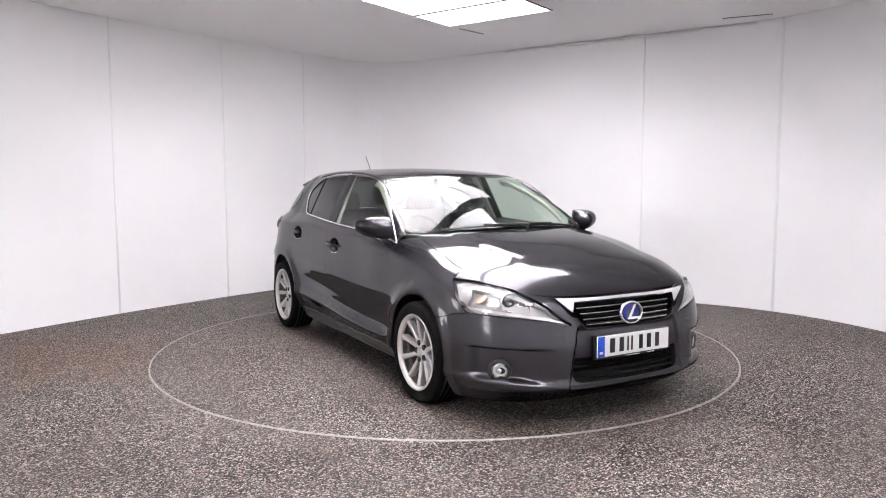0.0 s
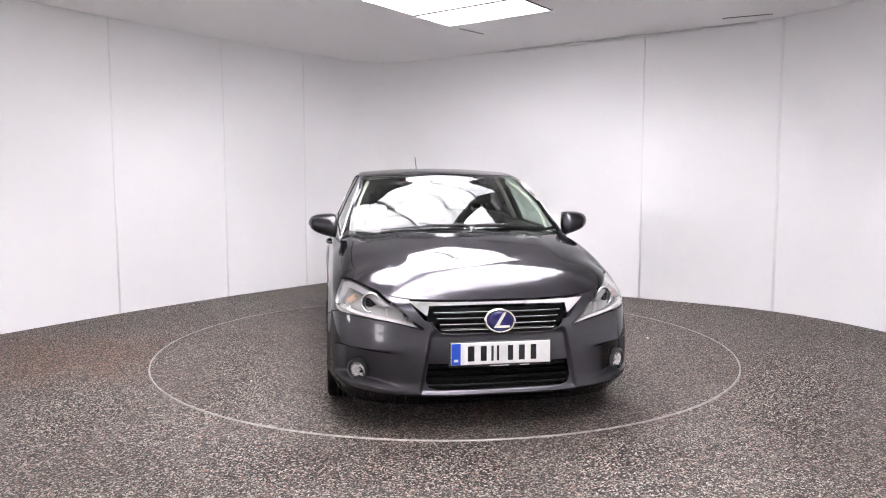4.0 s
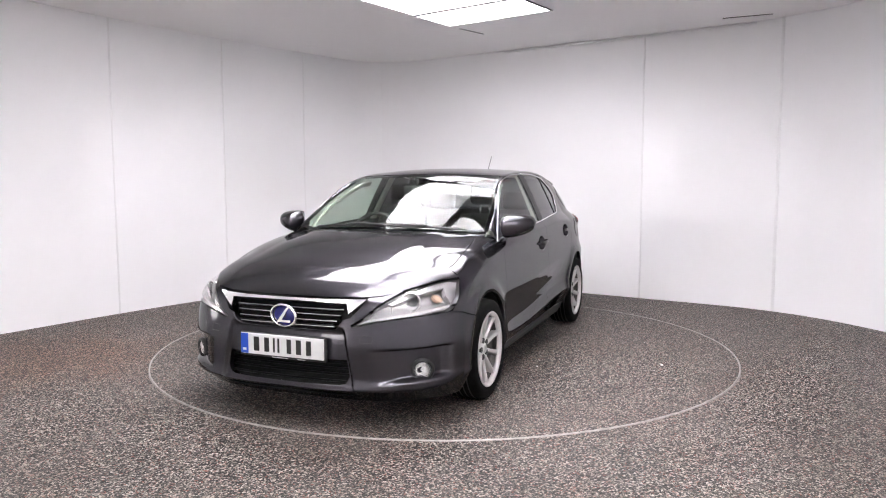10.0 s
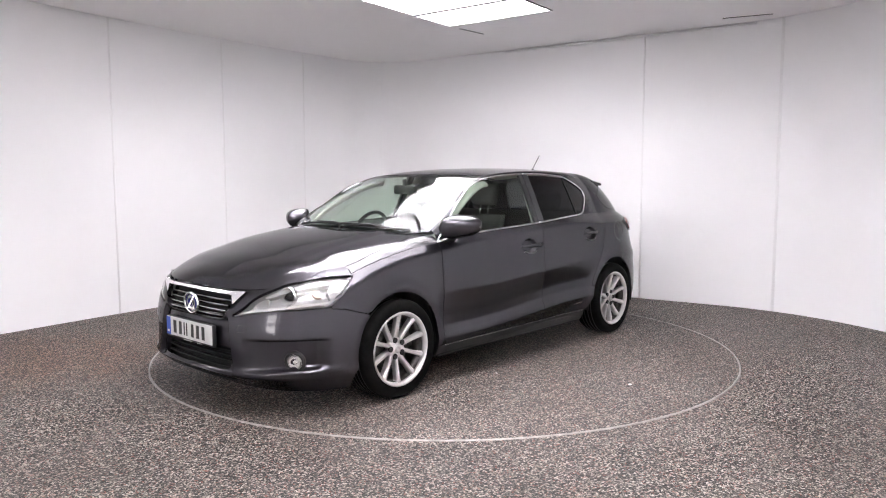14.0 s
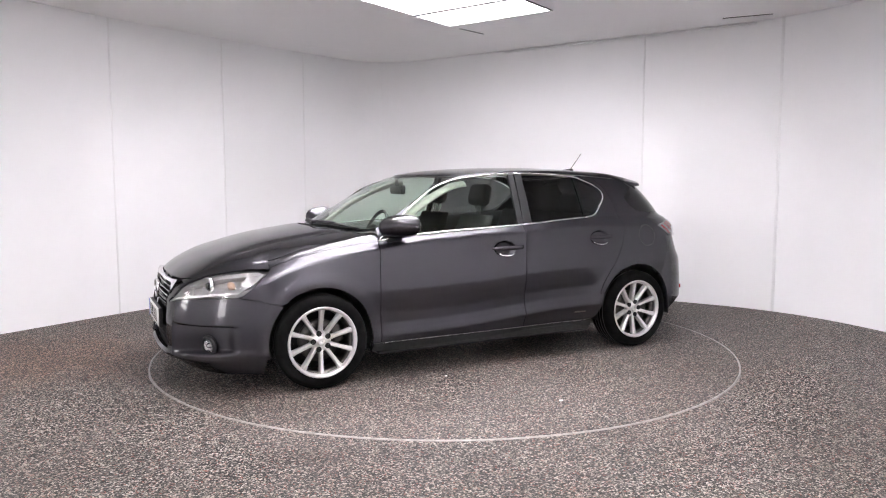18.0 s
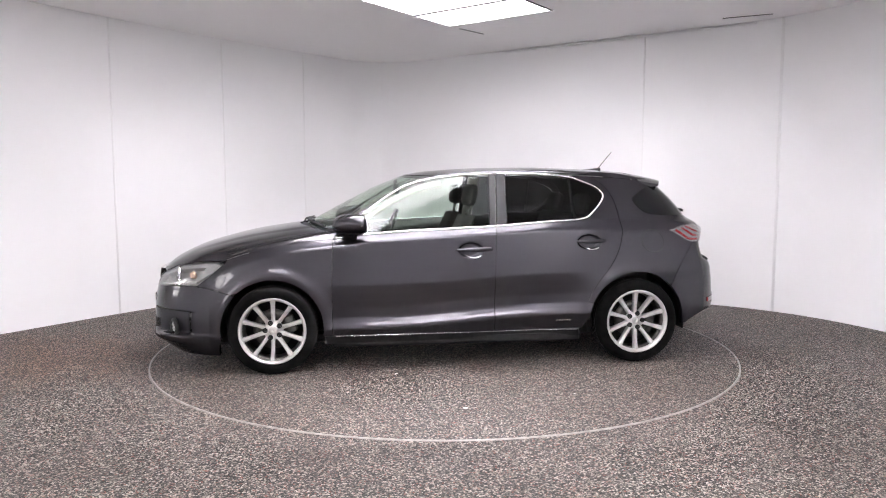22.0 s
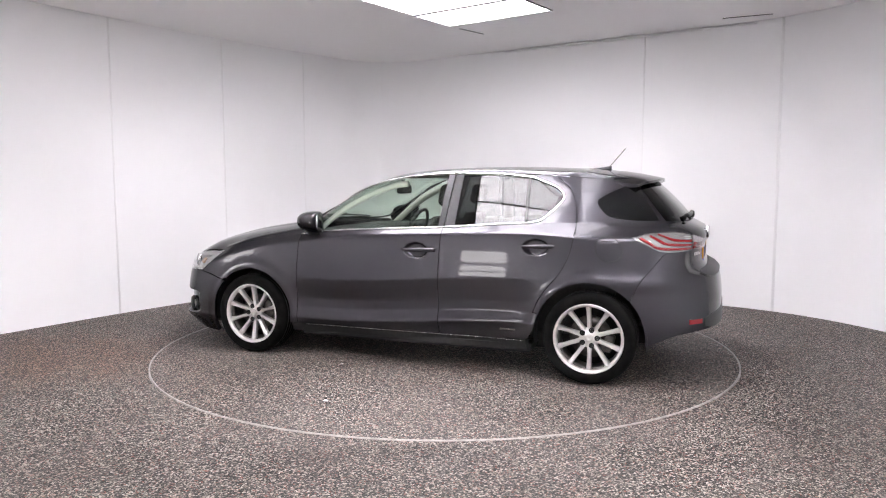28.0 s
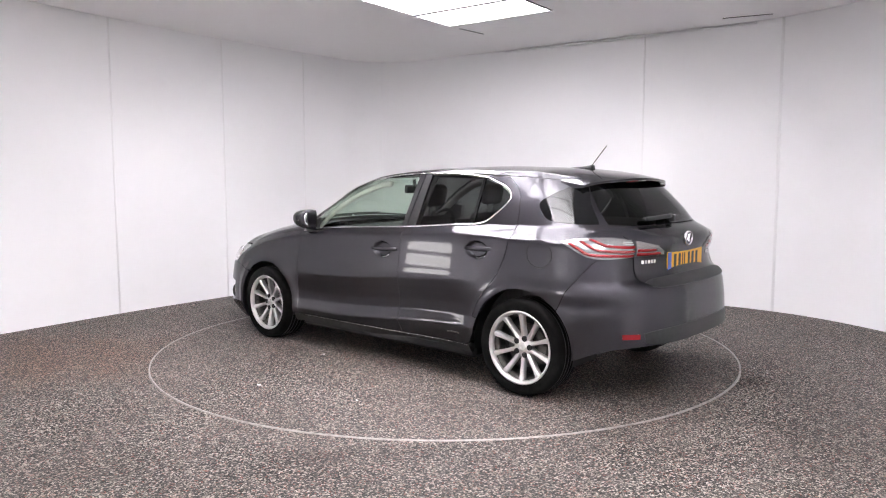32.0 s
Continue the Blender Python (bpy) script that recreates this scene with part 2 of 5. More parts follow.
def build_lights():
    first = None
    places = [(PANEL_C + PANEL_U * (u0 + 0.595) + PANEL_V * (v0 + 0.6 * k + 0.3), PANEL_U, PANEL_V) for u0, v0, count in PANEL_ROWS for k in range(count)]
    # the added fill panels reuse the same panel model
    places += [(Vector(p), Vector((1, 0)), Vector((0, 1))) for p in FILL_PANELS]
    for c, u, v in places:
            m = Matrix(((u.x, v.x, 0, c.x), (u.y, v.y, 0, c.y), (0, 0, 1, CEILING_Z), (0, 0, 0, 1)))
            if first is None:
                first = new("ceiling_light")
                tagged(first, "flat white LED ceiling panel, switched on; the six towards the camera are added fill", "ceiling light", group="ceiling light panels")
                fr = bmesh.new()
                for x0, x1, y0, y1 in ((-0.595, 0.595, -0.3, -0.282), (-0.595, 0.595, 0.282, 0.3), (-0.595, -0.577, -0.282, 0.282), (0.577, 0.595, -0.282, 0.282)):
                    box_bm(x0, x1, y0, y1, -0.008, 0.0, bm=fr)
                part("frame", fr, FRAME, first, soft=False)
                part("diffuser", box_bm(-0.577, 0.577, -0.282, 0.282, -0.005, 0.0), LED, first, "glowing white diffuser", soft=False)
                first.matrix_basis = m
            else:
                copy_thing(first, m)


TUBE_POWER = 9.5
STRIP_LAMPS = ((-2.15, -3.88, 0.94), (-3.93, -1.40, 0.94))


def build_strip_lamps():
    tube_mat = material("lit_strip", (0.9, 0.9, 0.9), 0.5, emit=(1.0, 0.97, 0.95), power=TUBE_POWER)
    first = None
    for x, y, z in STRIP_LAMPS:
        m = Matrix.Translation((x, y, z)) @ pose(0, 0, 0, 0, 0, math.degrees(math.atan2(-y, -x)))
        if first is None:
            first = new("wall_lamp")
            tagged(first, "white wall lamp with three glowing horizontal strips", "wall lamp", group="strip lamps on the wall")
            part("housing", box_bm(-0.10, 0.0, -0.36, 0.36, -0.36, 0.36, 0.01, 1), TRIM, first, soft=False)
            for dz in (-0.21, 0.0, 0.21):
                part("strip", box_bm(-0.01, 0.012, -0.27, 0.27, dz - 0.075, dz + 0.075, 0.02, 3), tube_mat, first, "glowing strip")
            part("arm", box_bm(-0.40, -0.10, -0.03, 0.03, -0.03, 0.03, 0.005, 1), TRIM, first, soft=False)
            first.matrix_basis = m
        else:
            copy_thing(first, m)


build_room()
build_strip_lamps()
turntable = build_turntable()
build_lights()

# ---------------------------------------------------------------- car: materials
def paint_material():
    m = material("dark_grey_metallic_paint", (0.008, 0.0076, 0.009), 0.5, 0.0, coat=0.82, spec=0.0)
    n, l, b = nodes_of(m)
    t = noise_node(m, 900.0, 2.0)
    r = ramp(m, t.outputs["Fac"], [(0.3, (0.0055, 0.0052, 0.0062)), (0.7, (0.0105, 0.0098, 0.0118))])
    l.new(r.outputs[0], b.inputs["Base Color"])
    b.inputs["Coat Roughness"].default_value = 0.035
    b.inputs["Coat IOR"].default_value = 1.45
    # metal flakes under the clear coat, seen less at a grazing angle
    g = n.new("ShaderNodeBsdfGlossy")
    g.inputs["Roughness"].default_value = 0.29
    fl = noise_node(m, 1400.0, 1.0)
    fr = ramp(m, fl.outputs["Fac"], [(0.3, (0.034, 0.0325, 0.0375)), (0.7, (0.068, 0.065, 0.0745))])
    w = n.new("ShaderNodeLayerWeight")
    w.inputs["Blend"].default_value = 0.5
    fade = ramp(m, w.outputs["Facing"], [(0.15, (1, 1, 1)), (0.75, (0.22, 0.22, 0.22))])
    mix = n.new("ShaderNodeMix")
    mix.data_type, mix.blend_type = "RGBA", "MULTIPLY"
    mix.inputs["Factor"].default_value = 1.0
    l.new(fr.outputs[0], mix.inputs["A"])
    l.new(fade.outputs[0], mix.inputs["B"])
    l.new(mix.outputs["Result"], g.inputs["Color"])
    s = n.new("ShaderNodeAddShader")
    l.new(b.outputs[0], s.inputs[0])
    l.new(g.outputs[0], s.inputs[1])
    l.new(s.outputs[0], n["Material Output"].inputs[0])
    return m


PAINT = paint_material()
CHROME = material("chrome", (0.72, 0.71, 0.715), 0.2, 1.0)
SATIN = mottled("silver_alloy", (0.58, 0.562, 0.557), (0.65, 0.632, 0.625), 14, 0.3, metal=0.45, coat=0.3)
BLACK = mottled("black_plastic", (0.012, 0.012, 0.013), (0.02, 0.02, 0.021), 40, 0.45, 0.1, 400)
MESH_BLACK = mottled("black_intake_plastic", (0.005, 0.005, 0.0055), (0.009, 0.009, 0.0095), 40, 0.6, spec=0.15)
GLOSS_BLACK = material("gloss_black", (0.008, 0.008, 0.009), 0.06, spec=0.4)
RUBBER = mottled("tyre_rubber", (0.004, 0.004, 0.004), (0.008, 0.0077, 0.0075), 18, 0.8, 0.2, 300, spec=0.12)
GLASS = glass_material("clear_green_glass", (0.73, 0.82, 0.75))
TINT = glass_material("privacy_glass", (0.11, 0.11, 0.115))
LENS = glass_material("clear_lens", (0.94, 0.94, 0.95))
DARK_CLOTH = mottled("dark_grey_cloth", (0.022, 0.020, 0.020), (0.04, 0.036, 0.035), 25, 0.85)
BEIGE = mottled("light_grey_headlining", (0.52, 0.51, 0.47), (0.58, 0.56, 0.52), 30, 0.9)
DASH = mottled("dark_dashboard_plastic", (0.02, 0.02, 0.021), (0.035, 0.034, 0.034), 50, 0.55, 0.1, 500)
PLATE_W = mottled("white_reflective_plate", (0.78, 0.78, 0.77), (0.72, 0.72, 0.71), 25, 0.35)
PLATE_Y = mottled("yellow_reflective_plate", (0.82, 0.42, 0.02), (0.76, 0.38, 0.02), 25, 0.35)
PLATE_B = material("blue_plate_band", (0.012, 0.075, 0.52), 0.35)
INK = material("black_ink", (0.01, 0.01, 0.01), 0.4)
BADGE_BLUE = material("deep_blue_enamel", (0.018, 0.02, 0.16), 0.1, coat=1.0)
RED = material("red_lamp_plastic", (0.32, 0.015, 0.02), 0.12, coat=1.0)
AMBER = material("amber_bulb", (0.52, 0.36, 0.26), 0.2, coat=0.5)
LAMP_WHITE = material("silver_lamp_reflector", (0.82, 0.81, 0.79), 0.18, 0.35)
LAMP_GREY = material("grey_lamp_bezel", (0.35, 0.345, 0.34), 0.3, 0.4)
TAIL_PALE = material("pale_tail_lamp_housing", (0.42, 0.40, 0.405), 0.22, 0.5)
FOG_WHITE = material("bright_fog_reflector", (0.74, 0.73, 0.70), 0.3)
MIRROR = material("mirror_glass", (0.8, 0.8, 0.82), 0.01, 1.0)
# brake parts; on the rim barrel this dark tone replaces silver in shade
STEEL_AND_SHADE = mottled("brake_steel_barrel_shade", (0.10, 0.095, 0.09), (0.17, 0.16, 0.15), 30, 0.45, metal=0.8)


# ---------------------------------------------------------------- car: surface of the body
class Spline:
    """Smooth curve through (t, value) pairs."""

    def __init__(self, *pts):
        self.t = [p[0] for p in pts]
        self.v = [p[1] for p in pts]
        n = len(pts)
        d = [(self.v[i + 1] - self.v[i]) / (self.t[i + 1] - self.t[i]) for i in range(n - 1)]
        self.m = [d[0]] + [0.0 if d[i - 1] * d[i] <= 0 else 2 * d[i - 1] * d[i] / (d[i - 1] + d[i]) for i in range(1, n - 1)] + [d[-1]]

    def __call__(self, x):
        t, v, m = self.t, self.v, self.m
        if x <= t[0]:
            return v[0] + (x - t[0]) * m[0]
        if x >= t[-1]:
            return v[-1] + (x - t[-1]) * m[-1]
        i = 0
        while x > t[i + 1]:
            i += 1
        h = t[i + 1] - t[i]
        s = (x - t[i]) / h
        return ((1 + 2 * s) * (1 - s) ** 2 * v[i] + s * (1 - s) ** 2 * h * m[i] + s * s * (3 - 2 * s) * v[i + 1] + s * s * (s - 1) * h * m[i + 1])


def smoothstep(s):
    s = max(0.0, min(1.0, s))
    return s * s * (3 - 2 * s)


belt_z = Spline((-2.0, 0.99), (-1.8, 1.02), (-1.5, 1.04), (-1.1, 1.045), (-0.83, 1.038), (-0.27, 1.002), (0.55, 0.962), (0.888, 0.925),
                (1.1, 0.905), (1.3, 0.872), (1.5, 0.825), (1.65, 0.775), (1.9, 0.70))
belt_w = Spline((-1.6, 0.715), (-1.3, 0.737), (-1.1, 0.752), (-0.6, 0.778), (0.0, 0.790), (0.6, 0.788), (0.9, 0.786), (1.3, 0.79), (1.6, 0.785))
full_w = Spline((-1.6, 0.875), (-1.3, 0.881), (-0.8, 0.875), (0.0, 0.875), (0.6, 0.871), (0.9, 0.869), (1.3, 0.877), (1.6, 0.875))
low_in = Spline((0.10, 0.100), (0.16, 0.076), (0.22, 0.050), (0.262, 0.030), (0.284, 0.018), (0.297, 0.0105), (0.305, 0.0085), (0.318, 0.011), (0.35, 0.023), (0.39, 0.034),
                (0.44, 0.034), (0.50, 0.023), (0.56, 0.009), (0.61, 0.001), (0.67, 0.0), (0.9, 0.0))
low_end = Spline((0.10, 0.085), (0.15, 0.056), (0.20, 0.034), (0.24, 0.016), (0.262, 0.006), (0.275, 0.004), (0.30, 0.006), (0.4, 0.002), (0.6, 0.0), (0.9, 0.0))
nose_x = Spline((0.08, 1.99), (0.13, 2.06), (0.18, 2.135), (0.21, 2.180), (0.228, 2.208), (0.238, 2.216), (0.255, 2.212), (0.3, 2.204), (0.45, 2.20), (0.55, 2.185), (0.62, 2.165), (0.68, 2.14),
                (0.72, 2.105), (0.76, 2.05), (0.8, 1.98), (0.9, 1.75))
tail_x = Spline((0.13, 1.93), (0.18, 1.99), (0.24, 2.04), (0.30, 2.078), (0.36, 2.096), (0.53, 2.092), (0.66, 2.075), (0.70, 2.062), (0.72, 2.045), (0.75, 1.992), (0.80, 1.970),
                (0.86, 1.968), (0.94, 1.985), (0.985, 1.978), (1.015, 1.945), (1.045, 1.885), (1.1, 1.845), (1.2, 1.755), (1.32, 1.625), (1.40, 1.50))
tail_side = Spline((0.13, 1.93), (0.18, 1.99), (0.24, 2.04), (0.30, 2.074), (0.36, 2.090), (0.53, 2.088), (0.66, 2.068), (0.75, 2.042), (0.86, 2.004), (0.94, 1.986), (1.015, 1.945),
                   (1.045, 1.885), (1.1, 1.845), (1.2, 1.755), (1.32, 1.625), (1.40, 1.50))
FRONT_X, REAR_X, FRONT_N, REAR_N, ARC = 1.45, -1.2, 3.0, 3.2, 1.15
WHEEL_X, WHEEL_Z = 1.3, 0.313


HANDLES = ((-0.092, 0.842), (-0.955, 0.889))


def half_width(x, z):
    zb, wb, wm = belt_z(x), belt_w(x), full_w(x)
    if z >= zb:
        d = z - zb
        return wb - 0.44 * d - 0.14 * d * d - 1.15 * smoothstep((-0.90 - x) / 0.4) * max(0.0, d - 0.10) ** 2
    y = wm
    ends = smoothstep((-0.8 - x) / 0.5) * 0.09 + smoothstep((x - 0.92) / 0.45) * 0.15
    t = z - 0.58 + ends
    y += 0.05 * ends - 0.052 * (t + math.sqrt(t * t + 0.007))
    # shoulder that leans in under the windows
    depth = wm - wb + 0.05 * ends - 0.104 * (zb - 0.58 + ends)
    u = depth - 0.95 * (zb - z)
    y -= 0.5 * (u + math.sqrt(u * u + 0.00012)) * depth / (0.5 * (depth + math.sqrt(depth * depth + 0.00012)))
    mid = math.exp(-(x / 0.95) ** 6)
    y -= mid * low_in(z - 0.07 * smoothstep((0.6 - x) / 1.4)) + (1 - mid) * low_end(z)
    for cx in (-WHEEL_X, WHEEL_X):
        r = math.hypot(x - cx, z - WHEEL_Z)
        y += 0.012 * math.exp(-((r - 0.37) / 0.05) ** 2)
    for cx, cz in HANDLES:
        r = ((x - cx - 0.016) / 0.094) ** 2 + ((z - cz + 0.004) / 0.058) ** 2
        if r < 1:
            y -= 0.032 * smoothstep((1 - r) / 0.55)
    return y


def belt_chart(q, z):
    """Lower body and glasshouse sides, nose and tail: q runs along the side (x) and on round the corners."""
    if REAR_X <= q <= FRONT_X:
        return Vector((q, half_width(q, z), z))
    if q > FRONT_X:
        x0, x1, n, a = FRONT_X, nose_x(z), FRONT_N, (q - FRONT_X) / ARC
    else:
        x0, x1, n, a = REAR_X, -tail_x(z), REAR_N, (REAR_X - q) / ARC
    c, s = math.cos(a * math.pi / 2), math.sin(a * math.pi / 2)
    if x0 < 0:
        # the shelf of the bumper fades out towards the corners
        x1 -= (tail_side(z) - tail_x(z)) * smoothstep((abs(c) ** (2 / n) - 0.66) / 0.2)
    x = x0 + (x1 - x0) * abs(s) ** (2 / n)
    w = half_width(x0, z)
    if x0 > 0:
        w += half_width(min(x, 1.72), z) - w if x < 1.72 else half_width(1.72, z) - w
    return dent(Vector((x, math.copysign(abs(c) ** (2 / n), c) * w, z)))


def dent(p):
    """Nose relief: the fog-lamp pockets and the inset middle of the bumper."""
    if p.x < 1.5 or p.z > 0.56:
        return p
    y, z = abs(p.y), p.z
    a = smoothstep((0.452 - z) / 0.016) * smoothstep((z - 0.248 - 0.02 * smoothstep((y - 0.5) / 0.25)) / 0.032) * smoothstep((y - 0.47) / 0.26) * smoothstep((0.85 - y) / 0.05)
    b = smoothstep((0.386 + 0.19 * (0.45 - z) - y) / 0.026) * smoothstep((0.57 - z) / 0.05) * smoothstep((z - 0.225) / 0.02)
    s = 1 if p.y > 0 else -1
    return p + Vector((-0.046 * a - 0.024 * b, -0.022 * a * s, 0))


def fx(x, z):
    """Chart coordinates of the side point at x."""
    if REAR_X <= x <= FRONT_X:
        return (x, z)
    if x > 0:
        r = min(1.0, (x - FRONT_X) / (nose_x(z) - FRONT_X))
        return (FRONT_X + ARC * math.asin(r ** (FRONT_N / 2)) / (math.pi / 2), z)
    r = min(1.0, (REAR_X - x) / (tail_x(z) + REAR_X))
    return (REAR_X - ARC * math.asin(r ** (REAR_N / 2)) / (math.pi / 2), z)


def fy(y, z):
    """Chart coordinates of the nose point at y."""
    w = half_width(1.72, z)
    r = max(-1.0, min(1.0, y / w))
    return (FRONT_X + ARC * math.acos(math.copysign(abs(r) ** (FRONT_N / 2), r)) / (math.pi / 2), z)


def ry(y, z):
    """Chart coordinates of the tail point at y."""
    r = max(-1.0, min(1.0, y / half_width(REAR_X, z)))
    return (REAR_X - ARC * math.acos(math.copysign(abs(r) ** (REAR_N / 2), r)) / (math.pi / 2), z)


hood_z = Spline((0.9, 1.012), (1.1, 1.0), (1.28, 0.978), (1.5, 0.944), (1.72, 0.893), (1.87, 0.853), (1.97, 0.813), (2.03, 0.783), (2.07, 0.757), (2.10, 0.730), (2.125, 0.700), (2.145, 0.667))


sweep = Spline((0.0, 0.05), (0.3, 0.065), (0.46, 0.13), (0.55, 0.20), (0.65, 0.305), (0.73, 0.42), (0.79, 0.52))


def hood_chart(x, y):
    e = x + sweep(abs(y)) * y * y
    swell = 0.006 * smoothstep((0.52 - abs(y)) / 0.10) * smoothstep((2.0 - x) / 0.4)
    return Vector((x, y, hood_z(e) - 0.06 * y * y + swell))


roof_z = Spline((-1.70, 1.31), (-1.62, 1.340), (-1.49, 1.374), (-1.26, 1.407), (-0.98, 1.421), (-0.65, 1.431), (-0.285, 1.427), (0.127, 1.404),
                (0.335, 1.3735), (0.44, 1.333), (0.574, 1.279), (0.839, 1.144), (1.10, 1.003), (1.3, 0.893))


def roof_chart(x, y):
    s = math.tanh((x + 0.45) / 0.5)
    f = y * y - 2.2 * max(0.0, abs(y) - 0.5) ** 2
    e = x + (0.38 if s > 0 else 0.25) * s * f
    return Vector((x, y, roof_z(e) - 0.085 * f))


def normal_at(chart, a, b):
    h = 1e-3
    n = (chart(a + h, b) - chart(a - h, b)).cross(chart(a, b + h) - chart(a, b - h))
    p = chart(a, b)
    out = p - Vector((max(-1.2, min(1.2, p.x)) * 0.97, 0, 0.6))
    n.normalize()
    return n if n.dot(out) > 0 else -n


def curve(pts, per=6):
    """Smooth open curve through 2D or 3D points."""
    pts = [Vector(p) for p in pts]
    if len(pts) < 3:
        return [pts[0].lerp(pts[-1], k / per) for k in range(per + 1)]
    out = []
    for i in range(len(pts) - 1):
        p0 = pts[i - 1] if i else pts[0] * 2 - pts[1]
        p1, p2 = pts[i], pts[i + 1]
        p3 = pts[i + 2] if i + 2 < len(pts) else pts[-1] * 2 - pts[-2]
        for k in range(per):
            s = k / per
            out.append(0.5 * (2 * p1 + (p2 - p0) * s + (2 * p0 - 5 * p1 + 4 * p2 - p3) * s * s + (3 * p1 - p0 - 3 * p2 + p3) * s ** 3))
    out.append(pts[-1])
    return out


def bonnet_edge(per):
    """Front edge of the bonnet, just above the lamps and the grille bar."""
    return curve([fx(1.612, 0.777), fx(1.66, 0.779), fx(1.74, 0.779), fy(0.71, 0.772), fy(0.63, 0.747), fy(0.55, 0.722), fy(0.46, 0.712), fy(0.3, 0.706), fy(0.15, 0.704), fy(0.0, 0.704)], per)


BONNET_FIT = []
for q in bonnet_edge(4):
    p = belt_chart(q[0], q[1])
    BONNET_FIT.append((p.x, p.y, hood_chart(p.x, p.y).z - p.z + 0.002))


def bonnet_chart(x, y):
    """The bonnet, drawn down along its front edge to meet the lamps."""
    p = hood_chart(x, y)
    if x < 1.35:
        return p
    tw = tm = 0.0
    near = 9.0
    ay = abs(y)
    for ex, ey, m in BONNET_FIT:
        d = (x - ex) ** 2 + (ay - ey) ** 2
        near = min(near, d)
        if d < 0.09:
            w = math.exp(-d / 0.0025)
            tw += w
            tm += w * m
    if tw > 1e-12:
        s = max(0.0, 1 - math.sqrt(near) / 0.22)
        p.z -= tm / tw * s * s * (3 - 2 * s)
    return p


def line(pts, step=0.03):
    """Straight-sided open line, divided into short pieces."""
    out = []
    for a, b in zip(pts, pts[1:]):
        a, b = Vector(a), Vector(b)
        n = max(1, int((b - a).length / step))
        out += [a.lerp(b, k / n) for k in range(n)]
    return out + [Vector(pts[-1])]


def clean(loop):
    out = []
    for p in loop:
        p = Vector((p[0], p[1]))
        if not out or (p - out[-1]).length > 1e-3:
            out.append(p)
    while (out[0] - out[-1]).length < 1e-3:
        out.pop()
    return out


def area(loop):
    return 0.5 * sum(a.x * b.y - b.x * a.y for a, b in zip(loop, loop[1:] + loop[:1]))


def inset(loop, d):
    if area(loop) < 0:
        loop = loop[::-1]
    out = []
    n = len(loop)
    for i in range(n):
        a, b = (loop[i] - loop[i - 1]).normalized(), (loop[(i + 1) % n] - loop[i]).normalized()
        m = Vector((-a.y - b.y, a.x + b.x))
        m = m / max(0.3, m.length_squared / 2)
        out.append(loop[i] + m * d)
    return out


def surface(loop, chart, gap=0.002, off=0.0, flange=0.03, step=0.04, side=1, seam=False):
    """Mesh data of a panel: the part of a chart inside a loop, with its rim folded inwards."""
    loop = inset(clean(loop), gap)
    bm = bmesh.new()
    bm.faces.new([bm.verts.new((p.x, p.y, 0)) for p in loop])
    for axis in (0, 1):
        lo, hi = min(p[axis] for p in loop), max(p[axis] for p in loop)
        k = math.floor(lo / step) + 1
        while k * step < hi:
            co, no = Vector((0, 0, 0)), Vector((0, 0, 0))
            co[axis], no[axis] = k * step + 1.7e-5, 1
            bmesh.ops.bisect_plane(bm, geom=bm.verts[:] + bm.edges[:] + bm.faces[:], plane_co=co, plane_no=no)
            k += 1
    bmesh.ops.triangulate(bm, faces=[f for f in bm.faces if len(f.verts) > 4], ngon_method="EAR_CLIP")
    flat = [(v.co.x, v.co.y) for v in bm.verts]
    bm.verts.index_update()
    faces = [[v.index for v in f.verts] for f in bm.faces]
    rim = [(e.verts[0].index, e.verts[1].index) for e in bm.edges if e.is_boundary]
    bm.free()
    mirror = Vector((1, side, 1))
    nor = [normal_at(chart, *p) for p in flat]
    pos = [(chart(*p) + n * off) * mirror for p, n in zip(flat, nor)]
    for p in pos:
        if seam and abs(p.y) < 0.016:
            p.y = 0.0
    nor = [n * mirror for n in nor]
    out_f, out_n = [], []
    for f in faces:
        n = Vector((0, 0, 0))
        for i in range(1, len(f) - 1):
            n += (pos[f[i]] - pos[f[0]]).cross(pos[f[i + 1]] - pos[f[0]])
        if n.dot(sum((nor[i] for i in f), Vector((0, 0, 0)))) < 0:
            f = f[::-1]
        out_f.append(f)
        out_n += [nor[i] for i in f]
    for a, b in rim if flange else ():
        if seam and pos[a].y == 0.0 and pos[b].y == 0.0:
            continue
        k = len(pos)
        pos += [pos[a].copy(), pos[b].copy(), pos[b] - nor[b] * flange, pos[a] - nor[a] * flange]
        n = (pos[k + 1] - pos[k]).cross(pos[k + 2] - pos[k + 1])
        n.normalize()
        out_f.append([k, k + 1, k + 2, k + 3])
        out_n += [n] * 4
    return pos, out_f, out_n


def mesh_part(name, data, mat, parent, label=""):
    verts, faces, normals = [], [], []
    for v, f, n in data:
        k = len(verts)
        verts += v
        faces += [[i + k for i in q] for q in f]
        normals += n
    me = bpy.data.meshes.new(name)
    me.from_pydata(verts, [], faces)
    smooth(me)
    me.normals_split_custom_set([tuple(n) for n in normals])
    me.materials.append(mat)
    ob = new(name, me)
    ob.parent = parent
    if label:
        ob["label"] = label
    return ob


def panel(name, loop, chart, mat, parent, label="", **kw):
    return mesh_part(name, [surface(loop, chart, **kw)], mat, parent, label)


